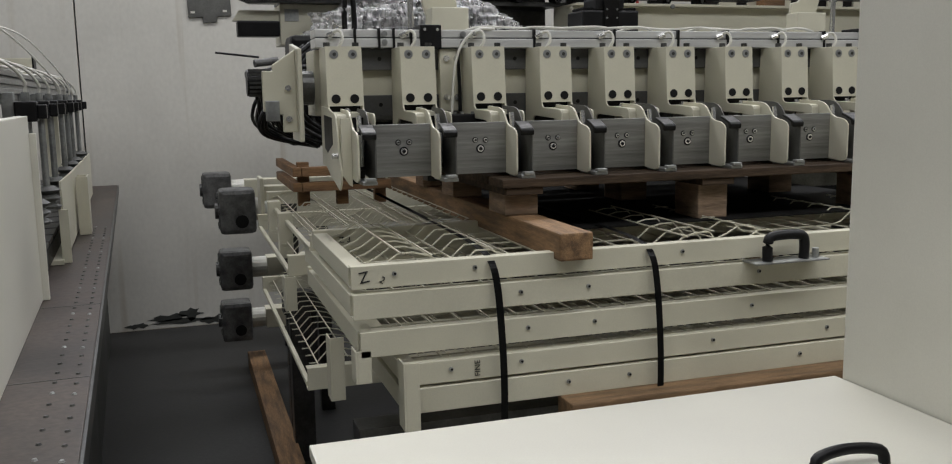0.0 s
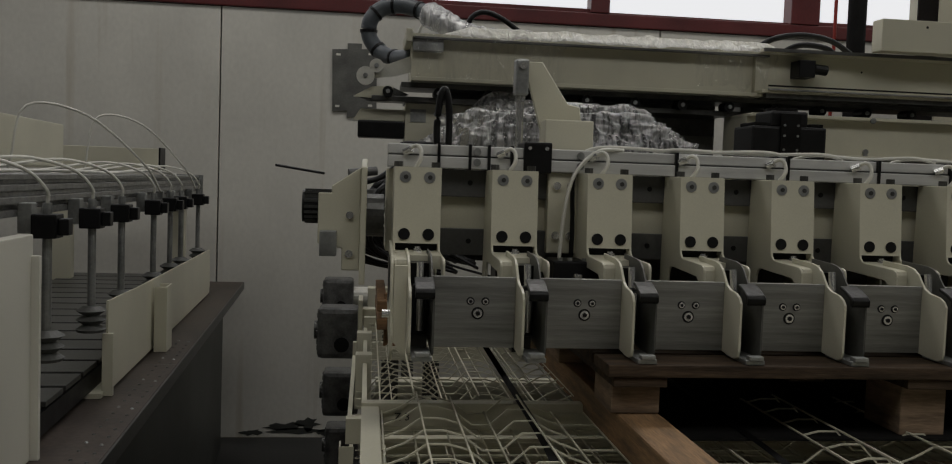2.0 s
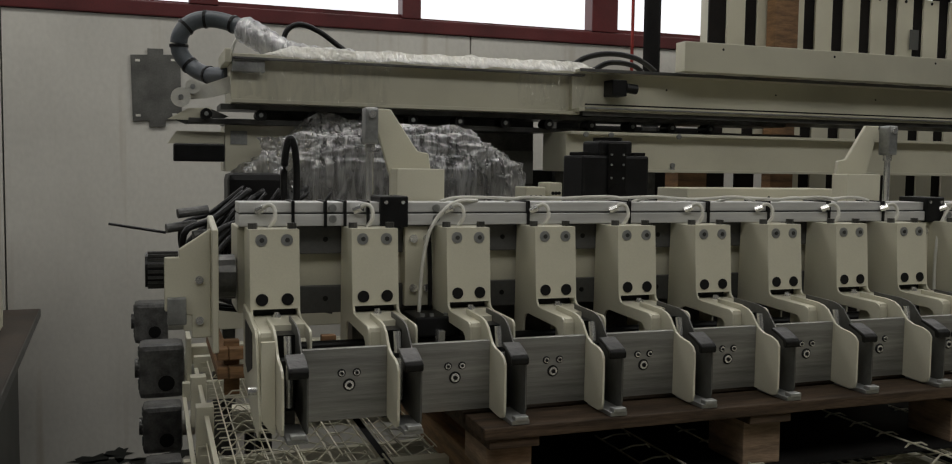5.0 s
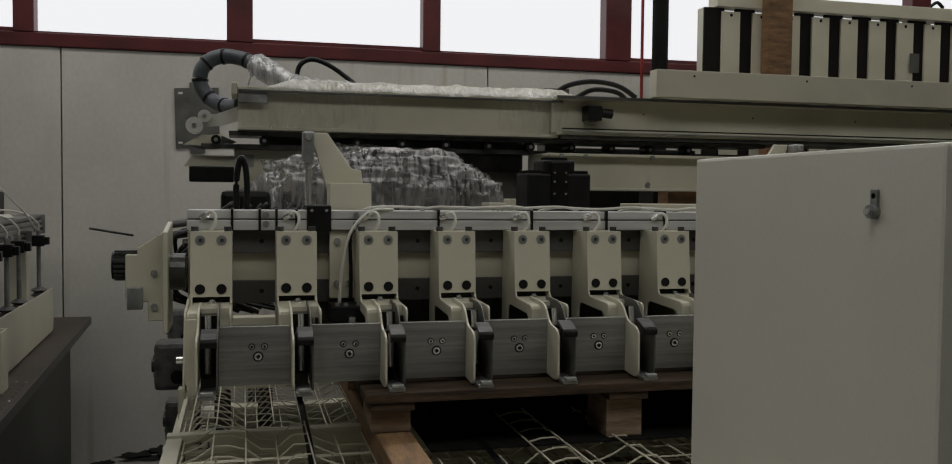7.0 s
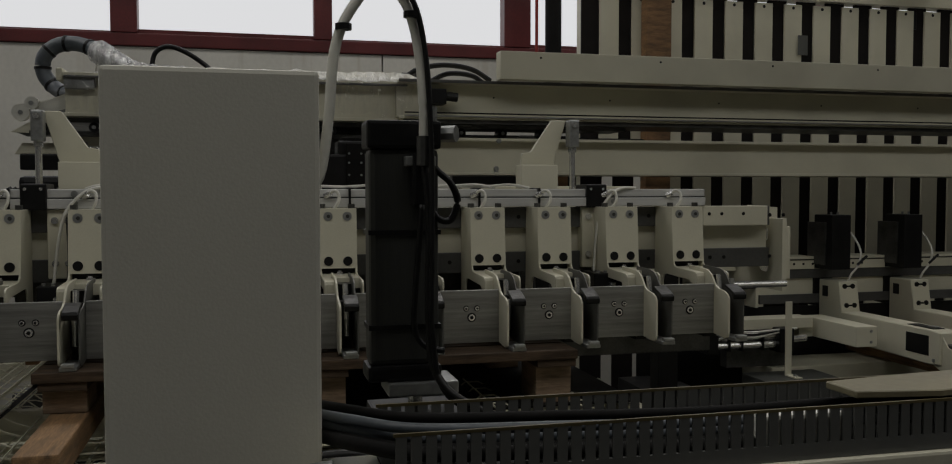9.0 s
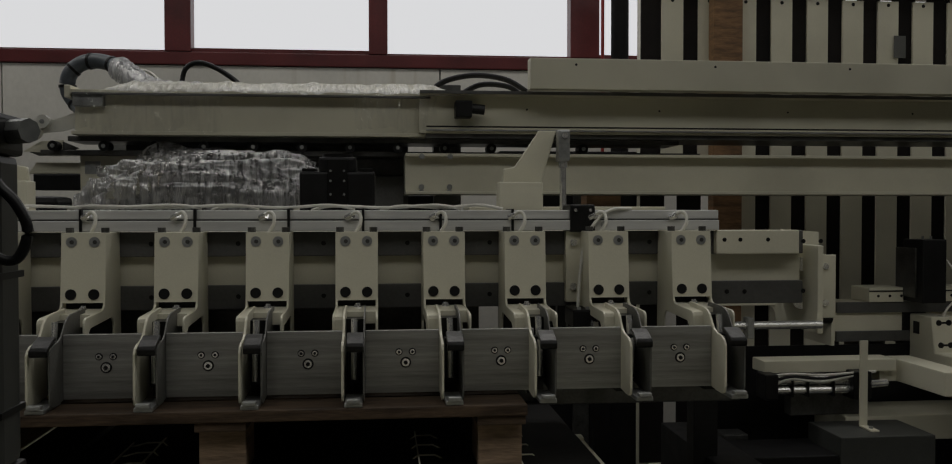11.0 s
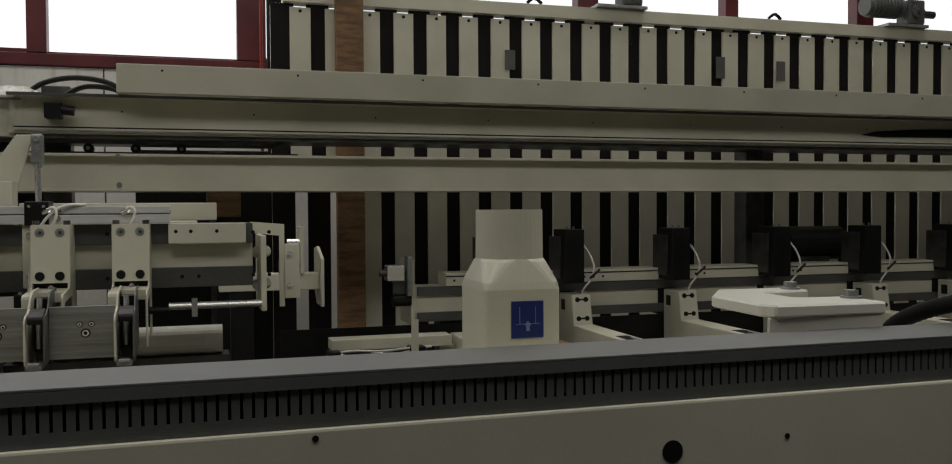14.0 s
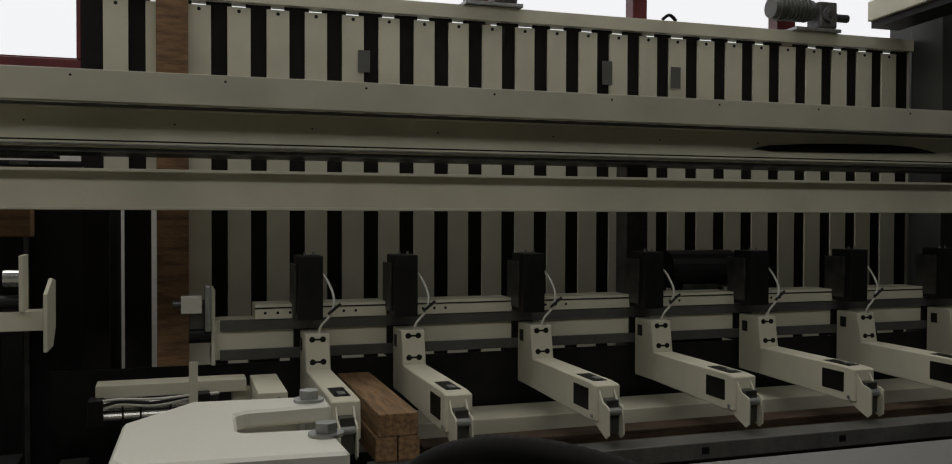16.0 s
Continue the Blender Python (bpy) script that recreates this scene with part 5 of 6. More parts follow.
part("cable_loop", tube(B(), [(1.366, 0.955, 1.70), (1.372, 0.955, 1.672), (1.388, 0.95, 1.655), (1.396, 0.95, 1.635), (1.388, 0.95, 1.615), (1.372, 0.95, 1.62), (1.364, 0.955, 1.65), (1.368, 0.955, 1.69)], 0.004, 6, 6), BLACK, pc)
pc.matrix_basis = pose(1.366, 1.0, 1.412)
wh = thing("white_hose", 1.33, 0.96, 1.40, "white hose arching from the cabinet top to the duct", "hose")
part("hose", tube(B(), [(1.242, 0.95, 1.64), (1.262, 0.95, 1.66), (1.272, 0.95, 1.72), (1.278, 0.95, 1.785), (1.293, 0.95, 1.825), (1.322, 0.95, 1.857), (1.350, 0.95, 1.838), (1.364, 0.95, 1.79), (1.368, 0.945, 1.735), (1.368, 0.945, 1.70)], 0.0054, 9, 6), TUBEW, wh)
part("end_fitting", rod(B(), (1.368, 0.945, 1.672), (1.368, 0.945, 1.702), 0.0078, n=10), STEEL, wh)
part("lower_hose", tube(B(), [(1.368, 0.945, 1.675), (1.372, 0.938, 1.62), (1.370, 0.93, 1.52), (1.376, 0.92, 1.46), (1.41, 0.88, 1.432), (1.47, 0.80, 1.425)], 0.0042, 8, 6), BLACK, wh)
part("black_line", tube(B(), [(1.322, 0.944, 1.864), (1.354, 0.942, 1.843), (1.369, 0.942, 1.79), (1.374, 0.937, 1.70), (1.373, 0.927, 1.60), (1.372, 0.922, 1.50), (1.386, 0.91, 1.44), (1.44, 0.85, 1.42)], 0.003, 6, 6), BLACK, wh)
for x, z in ((1.287, 1.81), (1.356, 1.825)):
    part("tie", rod(B(), (x, 0.946, z - 0.003), (x, 0.946, z + 0.003), 0.0085, n=10), BLACK, wh)

wh.matrix_basis = pose(1.331, 0.97, 1.40)

# ---- machine bed with slotted cable duct ----
mb = thing("machine_bed", 3.3, 0.9, FLOOR, "long ivory sheet metal machine bed with round hole", "machine bed")
part("front_sheet", box(B(), 1.228, 5.30, 0.712, 0.773, FLOOR + 0.05, 1.4135, 0.003), CREAM, mb)
part("body", box(B(), 1.254, 2.84, 0.774, 0.835, FLOOR, 1.4115, 0.003), CREAM, mb)
part("spout_table", box(B(), 2.8405, 3.56, 0.774, 1.12, FLOOR, 1.4115, 0.003), CREAM, mb)
part("rear_body", box(B(), 3.5605, 5.30, 0.774, 1.015, FLOOR, 1.4115, 0.003), CREAM, mb)
part("cylinder_stand", box(B(), 1.32, 1.43, 0.84, 1.05, FLOOR, 1.4115, 0.003), BLACK, mb)
part("round_hole", disc(B(), 3.074, 0.712, 1.355, 0.0135, 0.001), BLACK, mb)
for x, z in ((3.232, 1.361), (2.657, 1.404), (1.72, 1.400), (3.55, 1.35), (4.2, 1.35)):
    part("small_hole", disc(B(), x, 0.712, z, 0.0035, 0.001), BLACK, mb)
DX0, DX1, PITCH = 1.905, 5.28, 0.0119


def duct(name, x0, x1, lid, label):
    d = thing(name, (x0 + x1) / 2, 0.77, 1.4135, label, "cable duct")
    for y in (0.718, 0.818):
        part("side_strip", box(B(), x0, x1, y, y + 0.0025, 1.414, 1.428), DUCT, d)
    part("duct_floor", box(B(), x0, x1, 0.7205, 0.818, 1.414, 1.417), DUCT, d)
    f = box(B(), -0.0043, 0.0043, -0.00125, 0.00125, 0, 0.029)
    me = bpy.data.meshes.new("fin")
    f.to_mesh(me)
    f.free()
    me.materials.append(DUCT)
    n = int((x1 - x0) / PITCH)
    for y in ((0.71925,) if lid else (0.71925, 0.81925)):
        for i in range(n):
            o = new("fin", me)
            o.parent = d
            o.matrix_parent_inverse = top(d).inverted()
            o.matrix_basis = pose(x0 + 0.006 + i * PITCH, y, 1.428, 0, 0, 0)
    if lid:
        part("back_wall", box(B(), x0, x1, 0.818, 0.8205, 1.428, 1.457), DUCT, d)
        l = B()
        box(l, x0, x1, 0.7155, 0.8225, 1.4685, 1.472, 0.001)
        box(l, x0, x1, 0.7150, 0.7178, 1.456, 1.4685)
        box(l, x0, x1, 0.8208, 0.8232, 1.456, 1.4685)
        part("lid", l, DUCT, d, "smooth grey lid")
        part("cable_core", box(B(), x0 + 0.01, x1, 0.745, 0.80, 1.418, 1.445, 0.01), RUBBER, d)
        for x in (2.93, 2.945, 2.96, 2.975, 3.07, 3.085, 3.20, 3.21):
            part("white_core", rod(B(), (x, 0.728, 1.43), (x + 0.003, 0.728, 1.455), 0.0022, n=6), TUBEW, d)
    else:
        for y in (0.71925, 0.81925):
            part("tip_strip", box(B(), x0, x1, y - 0.0014, y + 0.0014, 1.457, 1.4595), material("yellowed_plastic", (0.12, 0.095, 0.04), 0.5), d)
    return d


duct("cable_duct", DX0, DX1, True, "grey slotted cable duct with closed lid on the bed")
duct("open_cable_duct", 1.30, DX0 - 0.01, False, "grey slotted cable duct standing open with cables inside")
rnd = random.Random(8)
for i, (y, z, r, mat) in enumerate(((0.735, 1.426, 0.008, RUBBER), (0.755, 1.424, 0.007, RUBBER), (0.775, 1.428, 0.009, GREYBLUE), (0.797, 1.424, 0.007, RUBBER), (0.76, 1.440, 0.006, GREYBLUE), (0.785, 1.443, 0.006, RUBBER))):
    c = thing("cable", 1.35, y, z - r, "bluish grey cable lying in the open duct" if mat is GREYBLUE else "dark cable lying in the open duct", "cable", "cables in the duct")
    part("run", tube(B(), [(1.256, y + 0.10, z + 0.004), (1.278, y + 0.04, z + 0.012), (1.33, y - 0.003, z + 0.012), (1.45, y, z + 0.006), (1.6, y + 0.004, z), (1.78, y - 0.003, z + 0.003), (1.90, y, z - 0.002), (2.0, y, z - 0.004)], r * 0.8, 8, 6), mat, c)
for x0, x1, z in ((1.62, 1.70, 1.447), (1.86, 1.905, 1.450)):
    c = thing("cable_label", x0, 0.75, z, "pale plastic sleeve on the duct's cables", "sleeve", "sleeves in the duct")
    part("sleeve", box(B(), x0, x1, 0.7225, 0.745, z - 0.022, z + 0.006, 0.004), TUBEW, c)
fl = thing("duct_lid_piece", 1.83, 0.77, 1.46, "yellowed offcut of duct lid laid across the fins", "duct lid")
part("lid", prism(B(), [(1.72, 0.735), (1.80, 0.722), (1.895, 0.74), (1.895, 0.80), (1.79, 0.79), (1.72, 0.78)], "z", 1.4598, 1.4665, 0.001), material("aged_plastic", (0.26, 0.23, 0.14), 0.5), fl)
ef = thing("hose_fitting", 1.30, 0.74, 1.4135, "grey metal elbow hose fitting on the bed", "fitting")
part("base", box(B(), 1.229, 1.262, 0.713, 0.735, 1.4138, 1.418, 0.0015), STEEL, ef)
part("elbow", tube(B(), [(1.232, 0.722, 1.418), (1.232, 0.722, 1.430), (1.238, 0.720, 1.435), (1.254, 0.717, 1.437)], 0.006, 10, 4), GALV, ef)

# ---- dust spout ----
ch = thing("dust_spout", 2.98, 1.0, 1.412, "ivory sheet metal dust spout with a blue sticker", "dust spout")


def ring(bm, cx, cy, hx, hy, z, power, n=36):
    out = []
    for k in range(n):
        a = 2 * math.pi * k / n
        c, s = math.cos(a), math.sin(a)
        out.append(bm.verts.new((cx + hx * math.copysign(abs(c) ** power, c), cy + hy * math.copysign(abs(s) ** power, s), z)))
    return out


b = B()
rings = [ring(b, 2.979, 1.02, hx, hy, z, p) for hx, hy, z, p in ((0.0570, 0.062, 1.4125, 0.16), (0.0570, 0.062, 1.528, 0.16), (0.0560, 0.060, 1.538, 0.22), (0.0490, 0.053, 1.566, 0.7), (0.0482, 0.052, 1.570, 0.95), (0.0482, 0.052, 1.640, 1.0), (0.0465, 0.050, 1.640, 1.0), (0.0465, 0.050, 1.55, 1.0))]
for p, q in zip(rings, rings[1:]):
    for k in range(36):
        b.faces.new((p[k], p[(k + 1) % 36], q[(k + 1) % 36], q[k]))
b.faces.new(rings[0][::-1])
part("body", b, CREAM, ch)
st = part("sticker", box(B(), 2.960, 3.008, 0.9572, 0.9578, 1.460, 1.512), BLUE, ch, "dark blue square sticker with an arrow drawing")
g = B()
for x0, x1, z0, z1 in ((2.972, 2.9728, 1.480, 1.504), (2.9955, 2.9963, 1.480, 1.504), (2.966, 2.981, 1.4795, 1.4803), (2.988, 3.002, 1.4795, 1.4803)):
    box(g, x0, x1, 0.9566, 0.9571, z0, z1)
prism(g, [(2.9845, 1.484), (2.990, 1.478), (2.987, 1.478), (2.987, 1.470), (2.982, 1.470), (2.982, 1.478), (2.979, 1.478)], "y", 0.9566, 0.9571)
part("drawing", g, LINE, st)

# ---- C-shaped guard plate with bolts ----
gp = thing("guard_plate", 3.43, 0.95, 1.4118, "ivory C-shaped cast guard plate with two hex bolts", "guard plate")
outline = [(3.300, 0.868), (3.304, 1.000), (3.368, 1.086), (3.505, 1.076), (3.505, 1.030), (3.418, 1.022), (3.407, 1.012), (3.405, 0.938), (3.412, 0.930), (3.486, 0.924), (3.490, 0.836), (3.312, 0.846)]
part("plate", prism(B(), outline, "z", 1.487, 1.505, 0.003), WHITE, gp)
part("skirt", prism(B(), [(3.304, 0.852), (3.485, 0.838), (3.485, 0.856), (3.312, 0.868)], "z", 1.4520, 1.4865, 0.001), WHITE, gp)
part("rear_foot", rod(B(), (3.485, 1.052, 1.4118), (3.485, 1.052, 1.487), 0.013, n=14), GALV, gp)
part("front_foot", rod(B(), (3.470, 0.885, 1.4118), (3.470, 0.885, 1.487), 0.013, n=14), GALV, gp)
for x, y in ((3.485, 1.052), (3.479, 0.898)):
    w = part("washer", rod(B(), (x, y, 1.505), (x, y, 1.508), 0.016, n=20), GALV, gp)
    part("hex_bolt", rod(B(), (x, y, 1.508), (x, y, 1.517), 0.0105, n=6), GALV, w)
# ribbed black hose
hs = thing("ribbed_hose", 3.7, 0.75, 1.30, "thick black ribbed hose curving over the bed", "hose")
part("hose", tube(B(), [(3.575, 0.94, 1.41), (3.565, 0.91, 1.455), (3.58, 0.86, 1.486), (3.617, 0.812, 1.502), (3.665, 0.77, 1.500), (3.712, 0.725, 1.486), (3.766, 0.696, 1.447), (3.833, 0.690, 1.394), (3.892, 0.686, 1.337), (3.97, 0.686, 1.2), (4.02, 0.686, 1.05)], 0.0125, 12, 14, 0.06), RUBBER, hs)

part("end_collar", rod(B(), (3.577, 0.945, 1.400), (3.571, 0.93, 1.425), 0.0165, n=14), BLACK, hs)

# ---- fork conveyor under the beams ----
fr = thing("fork_rail", 5.6, 3.9, 0.80, "ivory rail beam with grey guide strips carrying the forks", "machine beam")
part("beam", box(B(), 3.50, 9.3, 3.865, 4.02, 1.115, 1.273, 0.003), CREAM, fr)
for z0, z1 in ((1.231, 1.275), (1.113, 1.156)):
    part("guide_strip", box(B(), 3.52, 9.3, 3.852, 3.865, z0, z1, 0.002), RAILGREY, fr)
part("end_plate", box(B(), 3.485, 3.50, 3.83, 4.06, 1.10, 1.40, 0.003), CREAM, fr)
for x in (3.7, 5.6, 7.8):
    part("leg", box(B(), x - 0.06, x + 0.06, 3.90, 4.02, FLOOR, 1.113, 0.004), STEEL, fr)
FORKS = [3.835, 4.225, 4.79, 5.37, 5.93, 6.50, 7.07, 7.64]
xs = [3.655] + [x + 0.09 for x in FORKS]
for a, bb in zip(xs, [x - 0.03 for x in FORKS] + [8.4]):
    c = part("top_cover", box(B(), a, bb, 3.845, 3.99, 1.2755, 1.335, 0.002), CREAM, fr)
    for k in range(3):
        part("cover_hole", disc(B(), a + 0.04 + 0.05 * k, 3.845, 1.30, 0.006, 0.001), BLACK, c)
    part("cover_slot", box(B(), a, bb, 3.842, 3.8445, 1.318, 1.323), BLACK, c)
un = thing("drive_unit", 3.45, 3.82, 1.2, "bright steel drive head at the fork rail's end", "drive unit")
part("block", box(B(), 3.37, 3.45, 3.80, 3.88, 1.31, 1.38, 0.004), CHROME, un)
part("hub", rod(B(), (3.34, 3.84, 1.345), (3.485, 3.84, 1.345), 0.016, n=14), STEEL, un)
part("plate", box(B(), 3.46, 3.484, 3.79, 3.86, 1.24, 1.42, 0.006), GALV, un)
part("lower_hub", rod(B(), (3.40, 3.84, 1.22), (3.484, 3.84, 1.22), 0.03, n=16), BLACK, un)
part("lower_arm", box(B(), 3.40, 3.46, 3.83, 3.85, 1.22, 1.35, 0.003), STEEL, un)


def fork():
    """One fork; its upright's left front edge stands at x = 0."""
    f = thing("lifting_fork", 0, 3.72, 0.95, "ivory lifting fork arm with dark carriage block", "fork arm", "forks on the rail")
    part("upright", prism(B(), [(3.70, 1.228), (3.85, 1.228), (3.85, 0.965), (3.69, 0.965), (3.675, 1.09)], "x", 0, 0.098, 0.004), CREAM, f)
    part("arm", prism(B(), [(3.70, 1.09), (3.69, 0.965), (3.12, 0.950), (3.06, 0.955), (3.06, 1.085), (3.12, 1.09)], "x", 0, 0.098, 0.004), CREAM, f)
    part("top_slot", box(B(), 0.02, 0.075, 3.12, 3.27, 1.0885, 1.0925), BLACK, f)
    part("slot_bar", box(B(), 0.035, 0.06, 3.13, 3.17, 1.0925, 1.099, 0.002), GALV, f)
    part("side_window", box(B(), -0.002, 0.002, 3.12, 3.25, 0.985, 1.065, 0.001), BLACK, f)
    part("side_bolt", rod(B(), (-0.004, 3.09, 0.97), (0.002, 3.09, 0.97), 0.008, n=10), GALV, f)
    part("tag", box(B(), -0.0025, 0.001, 3.78, 3.82, 1.15, 1.20), BLACK, f)
    for x in (0.012, 0.070):
        part("end_fin", prism(B(), [(3.12, 1.07), (3.06, 1.068), (3.03, 1.03), (2.99, 1.02), (2.98, 1.01), (2.98, 0.92), (3.0, 0.905), (3.06, 0.93), (3.12, 0.955)], "x", x, x + 0.006), CREAM, f)
    part("end_channel", box(B(), 0.02, 0.068, 3.01, 3.06, 0.92, 1.04, 0.003), STEEL, f)
    part("end_roller", rod(B(), (0.018, 3.005, 1.0), (0.07, 3.005, 1.0), 0.014, n=12), GALV, f)
    for z, dy in ((1.205, 0.0), (1.118, 0.0)):
        y = 3.70 - (1.228 - z) * 0.181
        s = part("link_slot", box(B(), 0.03, 0.068, y - 0.0015, y + 0.003, z - 0.004, z + 0.004, 0.001), BLACK, f)
        for x in (0.028, 0.070):
            part("hole", disc(B(), x, y + 0.0005, z, 0.012, 0.0025), BLACK, f)
    car = part("carriage_block", box(B(), -0.025, 0.075, 3.72, 3.86, 1.28, 1.535, 0.004), BLACK, f, "tall black carriage block")
    part("lower_block", box(B(), -0.025, 0.075, 3.855, 3.93, 1.10, 1.27, 0.003), BLACK, f)
    part("carriage_side", box(B(), -0.034, -0.0255, 3.76, 3.90, 1.30, 1.50, 0.002), STEEL, car)
    for x in (0.01, 0.045):
        part("top_screw", rod(B(), (x, 3.78, 1.535), (x, 3.78, 1.548), 0.005, n=8), GALV, car)
    part("air_hose", tube(B(), [(0.078, 3.74, 1.46), (0.10, 3.72, 1.42), (0.115, 3.70, 1.36), (0.10, 3.70, 1.30), (0.065, 3.70, 1.26), (0.055, 3.71, 1.225)], 0.005, 6, 5), TUBEW, f)
    part("clip", rod(B(), (0.09, 3.69, 1.305), (0.14, 3.69, 1.345), 0.006, n=8), BLACK, f)
    return f


f0 = fork()
for x in FORKS[1:]:
    copy_thing(f0, pose(x, 3.72, 0.95))
f0.matrix_basis = pose(FORKS[0], 3.72, 0.95)
bd = thing("conveyor_bed", 5.7, 3.2, FLOOR, "ivory conveyor bed beams under the forks", "machine bed")
part("front_beam", box(B(), 3.95, 9.0, 2.93, 3.05, 0.82, 0.882, 0.004), TARNISH, bd)
part("front_edge", box(B(), 4.3, 9.0, 2.50, 2.56, 0.80, 0.86, 0.004), STEEL, bd)
part("rear_beam", box(B(), 3.4, 9.0, 3.55, 3.80, 0.78, 0.875, 0.004), CREAM, bd)
# Web and sheet are black for the shade under and behind the forks.
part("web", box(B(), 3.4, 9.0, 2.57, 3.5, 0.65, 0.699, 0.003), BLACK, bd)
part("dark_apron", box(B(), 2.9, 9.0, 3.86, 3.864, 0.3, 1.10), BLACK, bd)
# Ivory plate given a dark colour for the dimness there.
part("left_bed", box(B(), 3.25, 3.60, 3.30, 3.545, 0.74, 0.862, 0.004), BULK, bd)
# Black boxes added to fill the shaded space at the bed's left.
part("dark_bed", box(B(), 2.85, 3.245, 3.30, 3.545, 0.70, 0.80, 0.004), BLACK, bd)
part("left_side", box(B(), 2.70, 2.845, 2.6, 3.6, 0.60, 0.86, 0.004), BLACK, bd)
for x in (3.0, 4.6, 6.6, 8.6):
    for y in (2.66, 3.62):
        part("leg", box(B(), x - 0.05, x + 0.05, y, y + 0.1, FLOOR, 0.80, 0.004), STEEL, bd)
for x in (4.55, 5.15, 5.75, 6.3):
    part("square_hole", box(B(), x, x + 0.03, 2.9285, 2.93, 0.84, 0.865), BLACK, bd)
lbk = thing("angle_bracket", 3.41, 3.43, 0.862, "ivory steel angle bracket standing on the bed", "bracket")
a = box(B(), 3.395, 3.425, 3.44, 3.446, 0.869, 1.178, 0.001)
box(a, 3.395, 3.425, 3.36, 3.446, 0.8625, 0.869, 0.001)
part("angle", a, CREAM, lbk)
part("foot_bolt", rod(B(), (3.41, 3.39, 0.869), (3.41, 3.39, 0.876), 0.008, n=8), GALV, lbk)
pu = thing("pusher_unit", 3.35, 3.55, 0.862, "pneumatic pusher with bright rods and bundled hoses", "pusher")
part("top_plate", box(B(), 3.08, 3.60, 3.55, 3.66, 1.045, 1.09, 0.003), CREAM, pu)
for z in (0.985, 1.02):
    part("guide_rod", rod(B(), (3.10, 3.53, z), (3.40, 3.53, z), 0.016, n=14), CHROME, pu)
part("end_block", box(B(), 3.06, 3.11, 3.49, 3.58, 0.955, 1.05, 0.006), BLACK, pu)
part("valve_body", box(B(), 3.40, 3.47, 3.49, 3.58, 0.95, 1.055, 0.006), BLACK, pu)
part("nozzle", rod(B(), (3.47, 3.53, 1.0), (3.55, 3.53, 1.005), 0.014, n=12), CHROME, pu)
part("stand", box(B(), 3.2, 3.5, 3.585, 3.64, 0.876, 1.045, 0.003), STEEL, pu)
for x in (3.17, 3.23, 3.33):
    part("hose_tie", box(B(), x, x + 0.006, 3.508, 3.56, 0.962, 1.045), BLACK, pu)
for k in range(3):
    part("hose", tube(B(), [(3.08, 3.51, 1.0 + 0.02 * k), (3.16, 3.50, 1.03 + 0.01 * k), (3.28, 3.50, 1.02 + 0.012 * k), (3.40, 3.50, 1.04 + 0.005 * k), (3.50, 3.52, 1.05)], 0.005, 6, 5), TUBEW if k != 1 else BLACK, pu)
part("arm", box(B(), 3.62, 3.72, 3.28, 3.66, 1.0, 1.085, 0.004), CREAM, pu)
part("arm_link", box(B(), 3.55, 3.62, 3.58, 3.66, 1.0, 1.045, 0.003), CREAM, pu)
for z in (1.02, 1.065):
    part("arm_screw", disc(B(), 3.69, 3.28, z, 0.006, 0.003), GALV, pu)
for x0, x1, z0, z1 in ((3.975, 4.048, 0.883, 0.965), (4.052, 4.125, 0.883, 0.965), (3.985, 4.120, 0.966, 1.042)):
    w = thing("packing_timber", (x0 + x1) / 2, 3.2, z0, "light brown squared timber lying between the forks", "timber", "timbers between the forks")
    part("beam", box(B(), x0, x1, 3.02, 3.84, z0, z1, 0.004), WOODY, w)
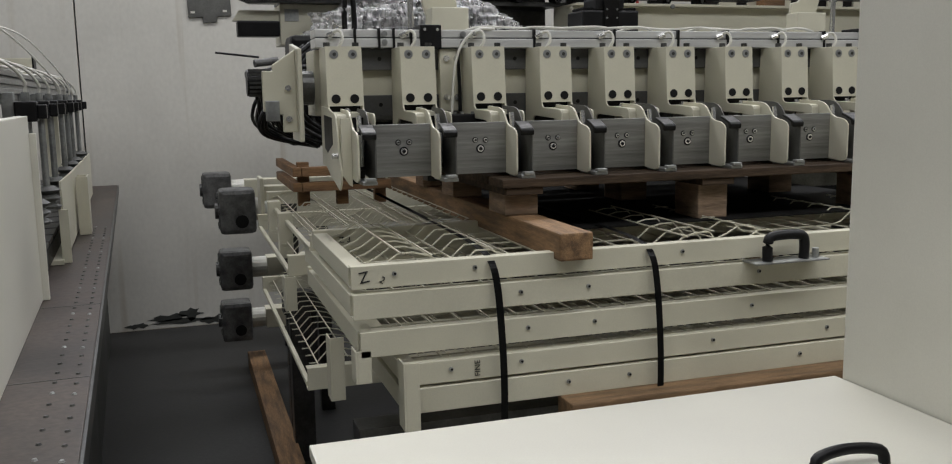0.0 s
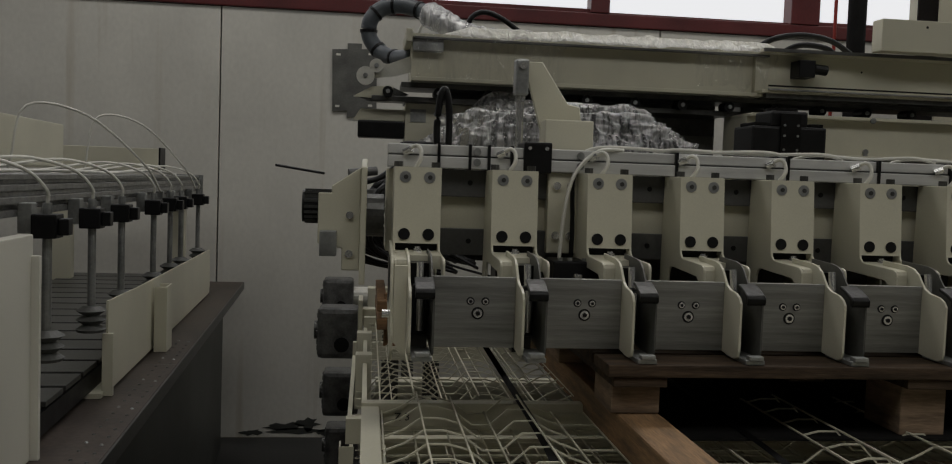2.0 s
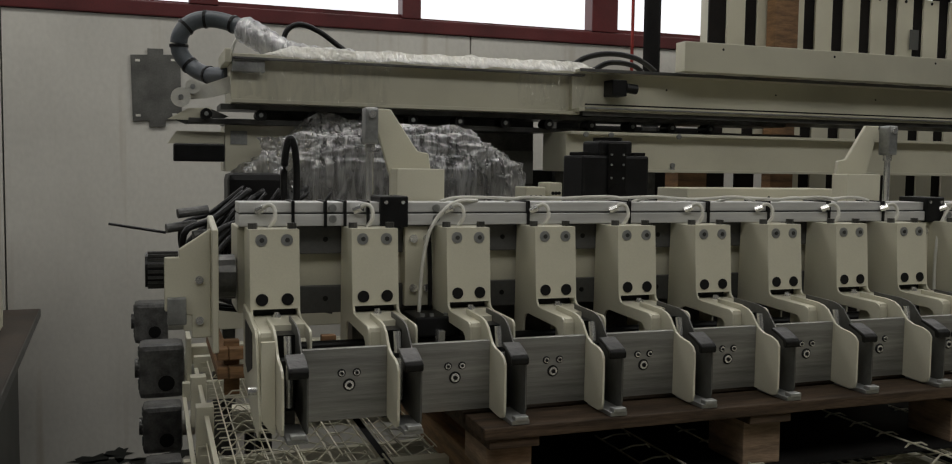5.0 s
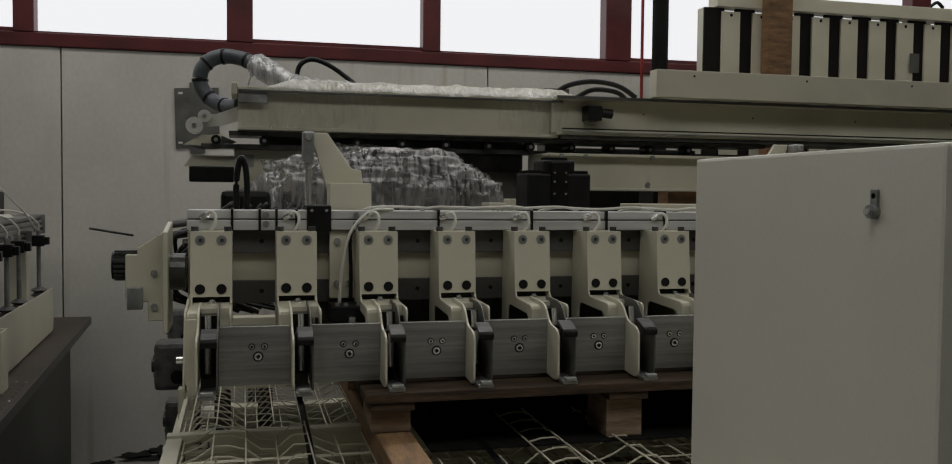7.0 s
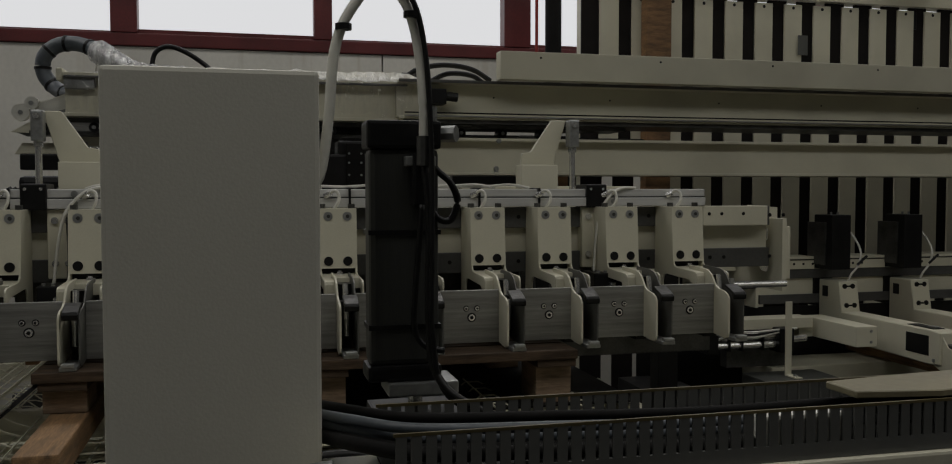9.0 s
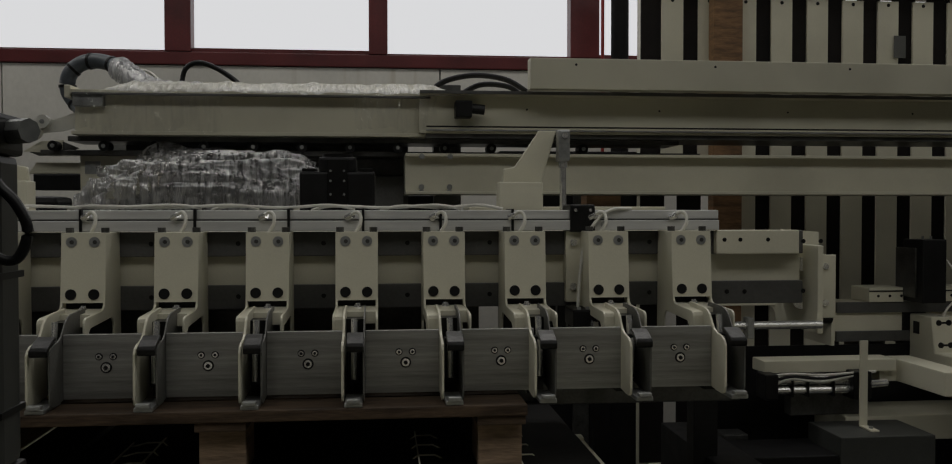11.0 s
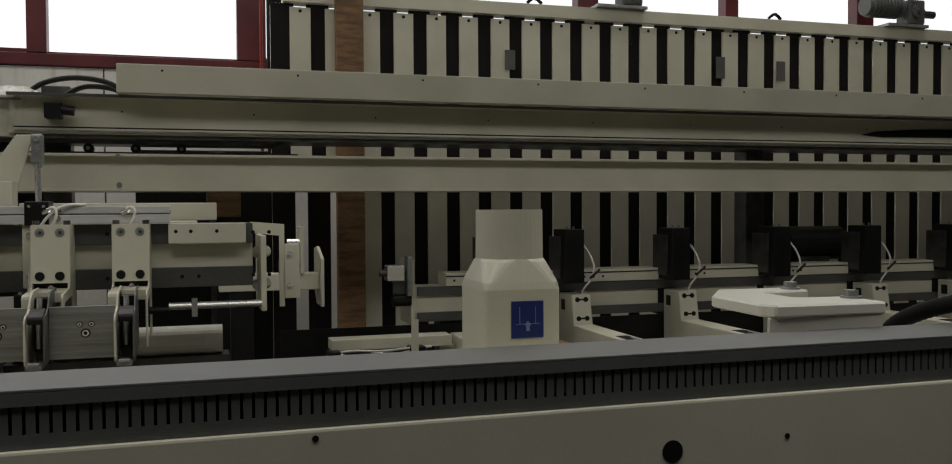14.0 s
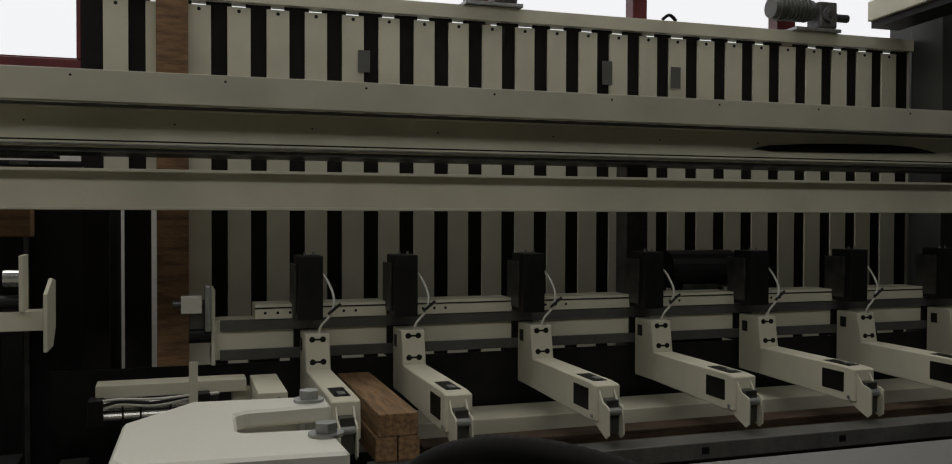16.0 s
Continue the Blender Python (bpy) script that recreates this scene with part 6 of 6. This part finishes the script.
for y, z in ((3.08, 0.70), (3.32, 0.70)):
    w = thing("packing_timber", 5.6, y, z, "long brown timber laid along the conveyor bed", "timber", "timbers along the bed")
    part("beam", box(B(), 4.2, 8.2, y - 0.06, y + 0.06, z, z + 0.16, 0.005), WOODX, w)
dm = thing("dark_motor", 5.86, 4.1, 1.25, "large black motor lying behind the rail", "motor")
part("body", rod(B(), (5.68, 4.12, 1.43), (6.05, 4.12, 1.43), 0.095, n=20), BLACK, dm)
part("stand", box(B(), 5.75, 5.95, 4.06, 4.18, FLOOR, 1.36, 0.004), STEEL, dm)
# roll and black filler panel right of the pallet
rl = thing("plastic_roll", 2.4, 2.9, 1.19, "cream plastic roll lying behind the head rail", "roll")
part("roll", rod(B(), (2.02, 2.75, 1.232), (2.62, 2.75, 1.232), 0.045, n=24), TUBEW, rl)
part("cradle", box(B(), 2.0, 2.64, 2.70, 2.80, 1.13, 1.188, 0.003), STEEL, rl)
# Panel added in place of the rack's darker slats and the dark gap.
dk = thing("dark_machine_side", 2.7, 4.85, FLOOR, "plain black panel added to fill the dark gap behind the beams", "machine panel")
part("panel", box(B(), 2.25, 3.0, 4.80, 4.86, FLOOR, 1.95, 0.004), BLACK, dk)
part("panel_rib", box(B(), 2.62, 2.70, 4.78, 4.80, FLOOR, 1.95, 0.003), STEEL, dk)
# ivory cross arm with end plates behind the rail's end
xa = thing("support_stand", 2.8, 3.17, FLOOR, "ivory steel support stand with two upright end plates", "machine stand")
part("arm", box(B(), 2.62, 2.974, 3.12, 3.20, 1.345, 1.405, 0.003), CREAM, xa)
part("end_plate", prism(B(), [(3.07, 1.285), (3.07, 1.46), (3.20, 1.50), (3.27, 1.49), (3.27, 1.34), (3.20, 1.285)], "x", 2.975, 2.987, 0.002), CREAM, xa)
part("upper_plate", box(B(), 2.905, 2.918, 3.10, 3.20, 1.4055, 1.575, 0.002), CREAM, xa)
part("bearing", rod(B(), (2.86, 3.13, 1.505), (2.905, 3.13, 1.505), 0.026, n=16), CHROME, xa)
part("hub", rod(B(), (2.83, 3.13, 1.43), (2.905, 3.13, 1.43), 0.024, n=16), BLACK, xa)
part("column", box(B(), 2.66, 2.74, 3.125, 3.195, FLOOR, 1.3445, 0.003), BLACK, xa)
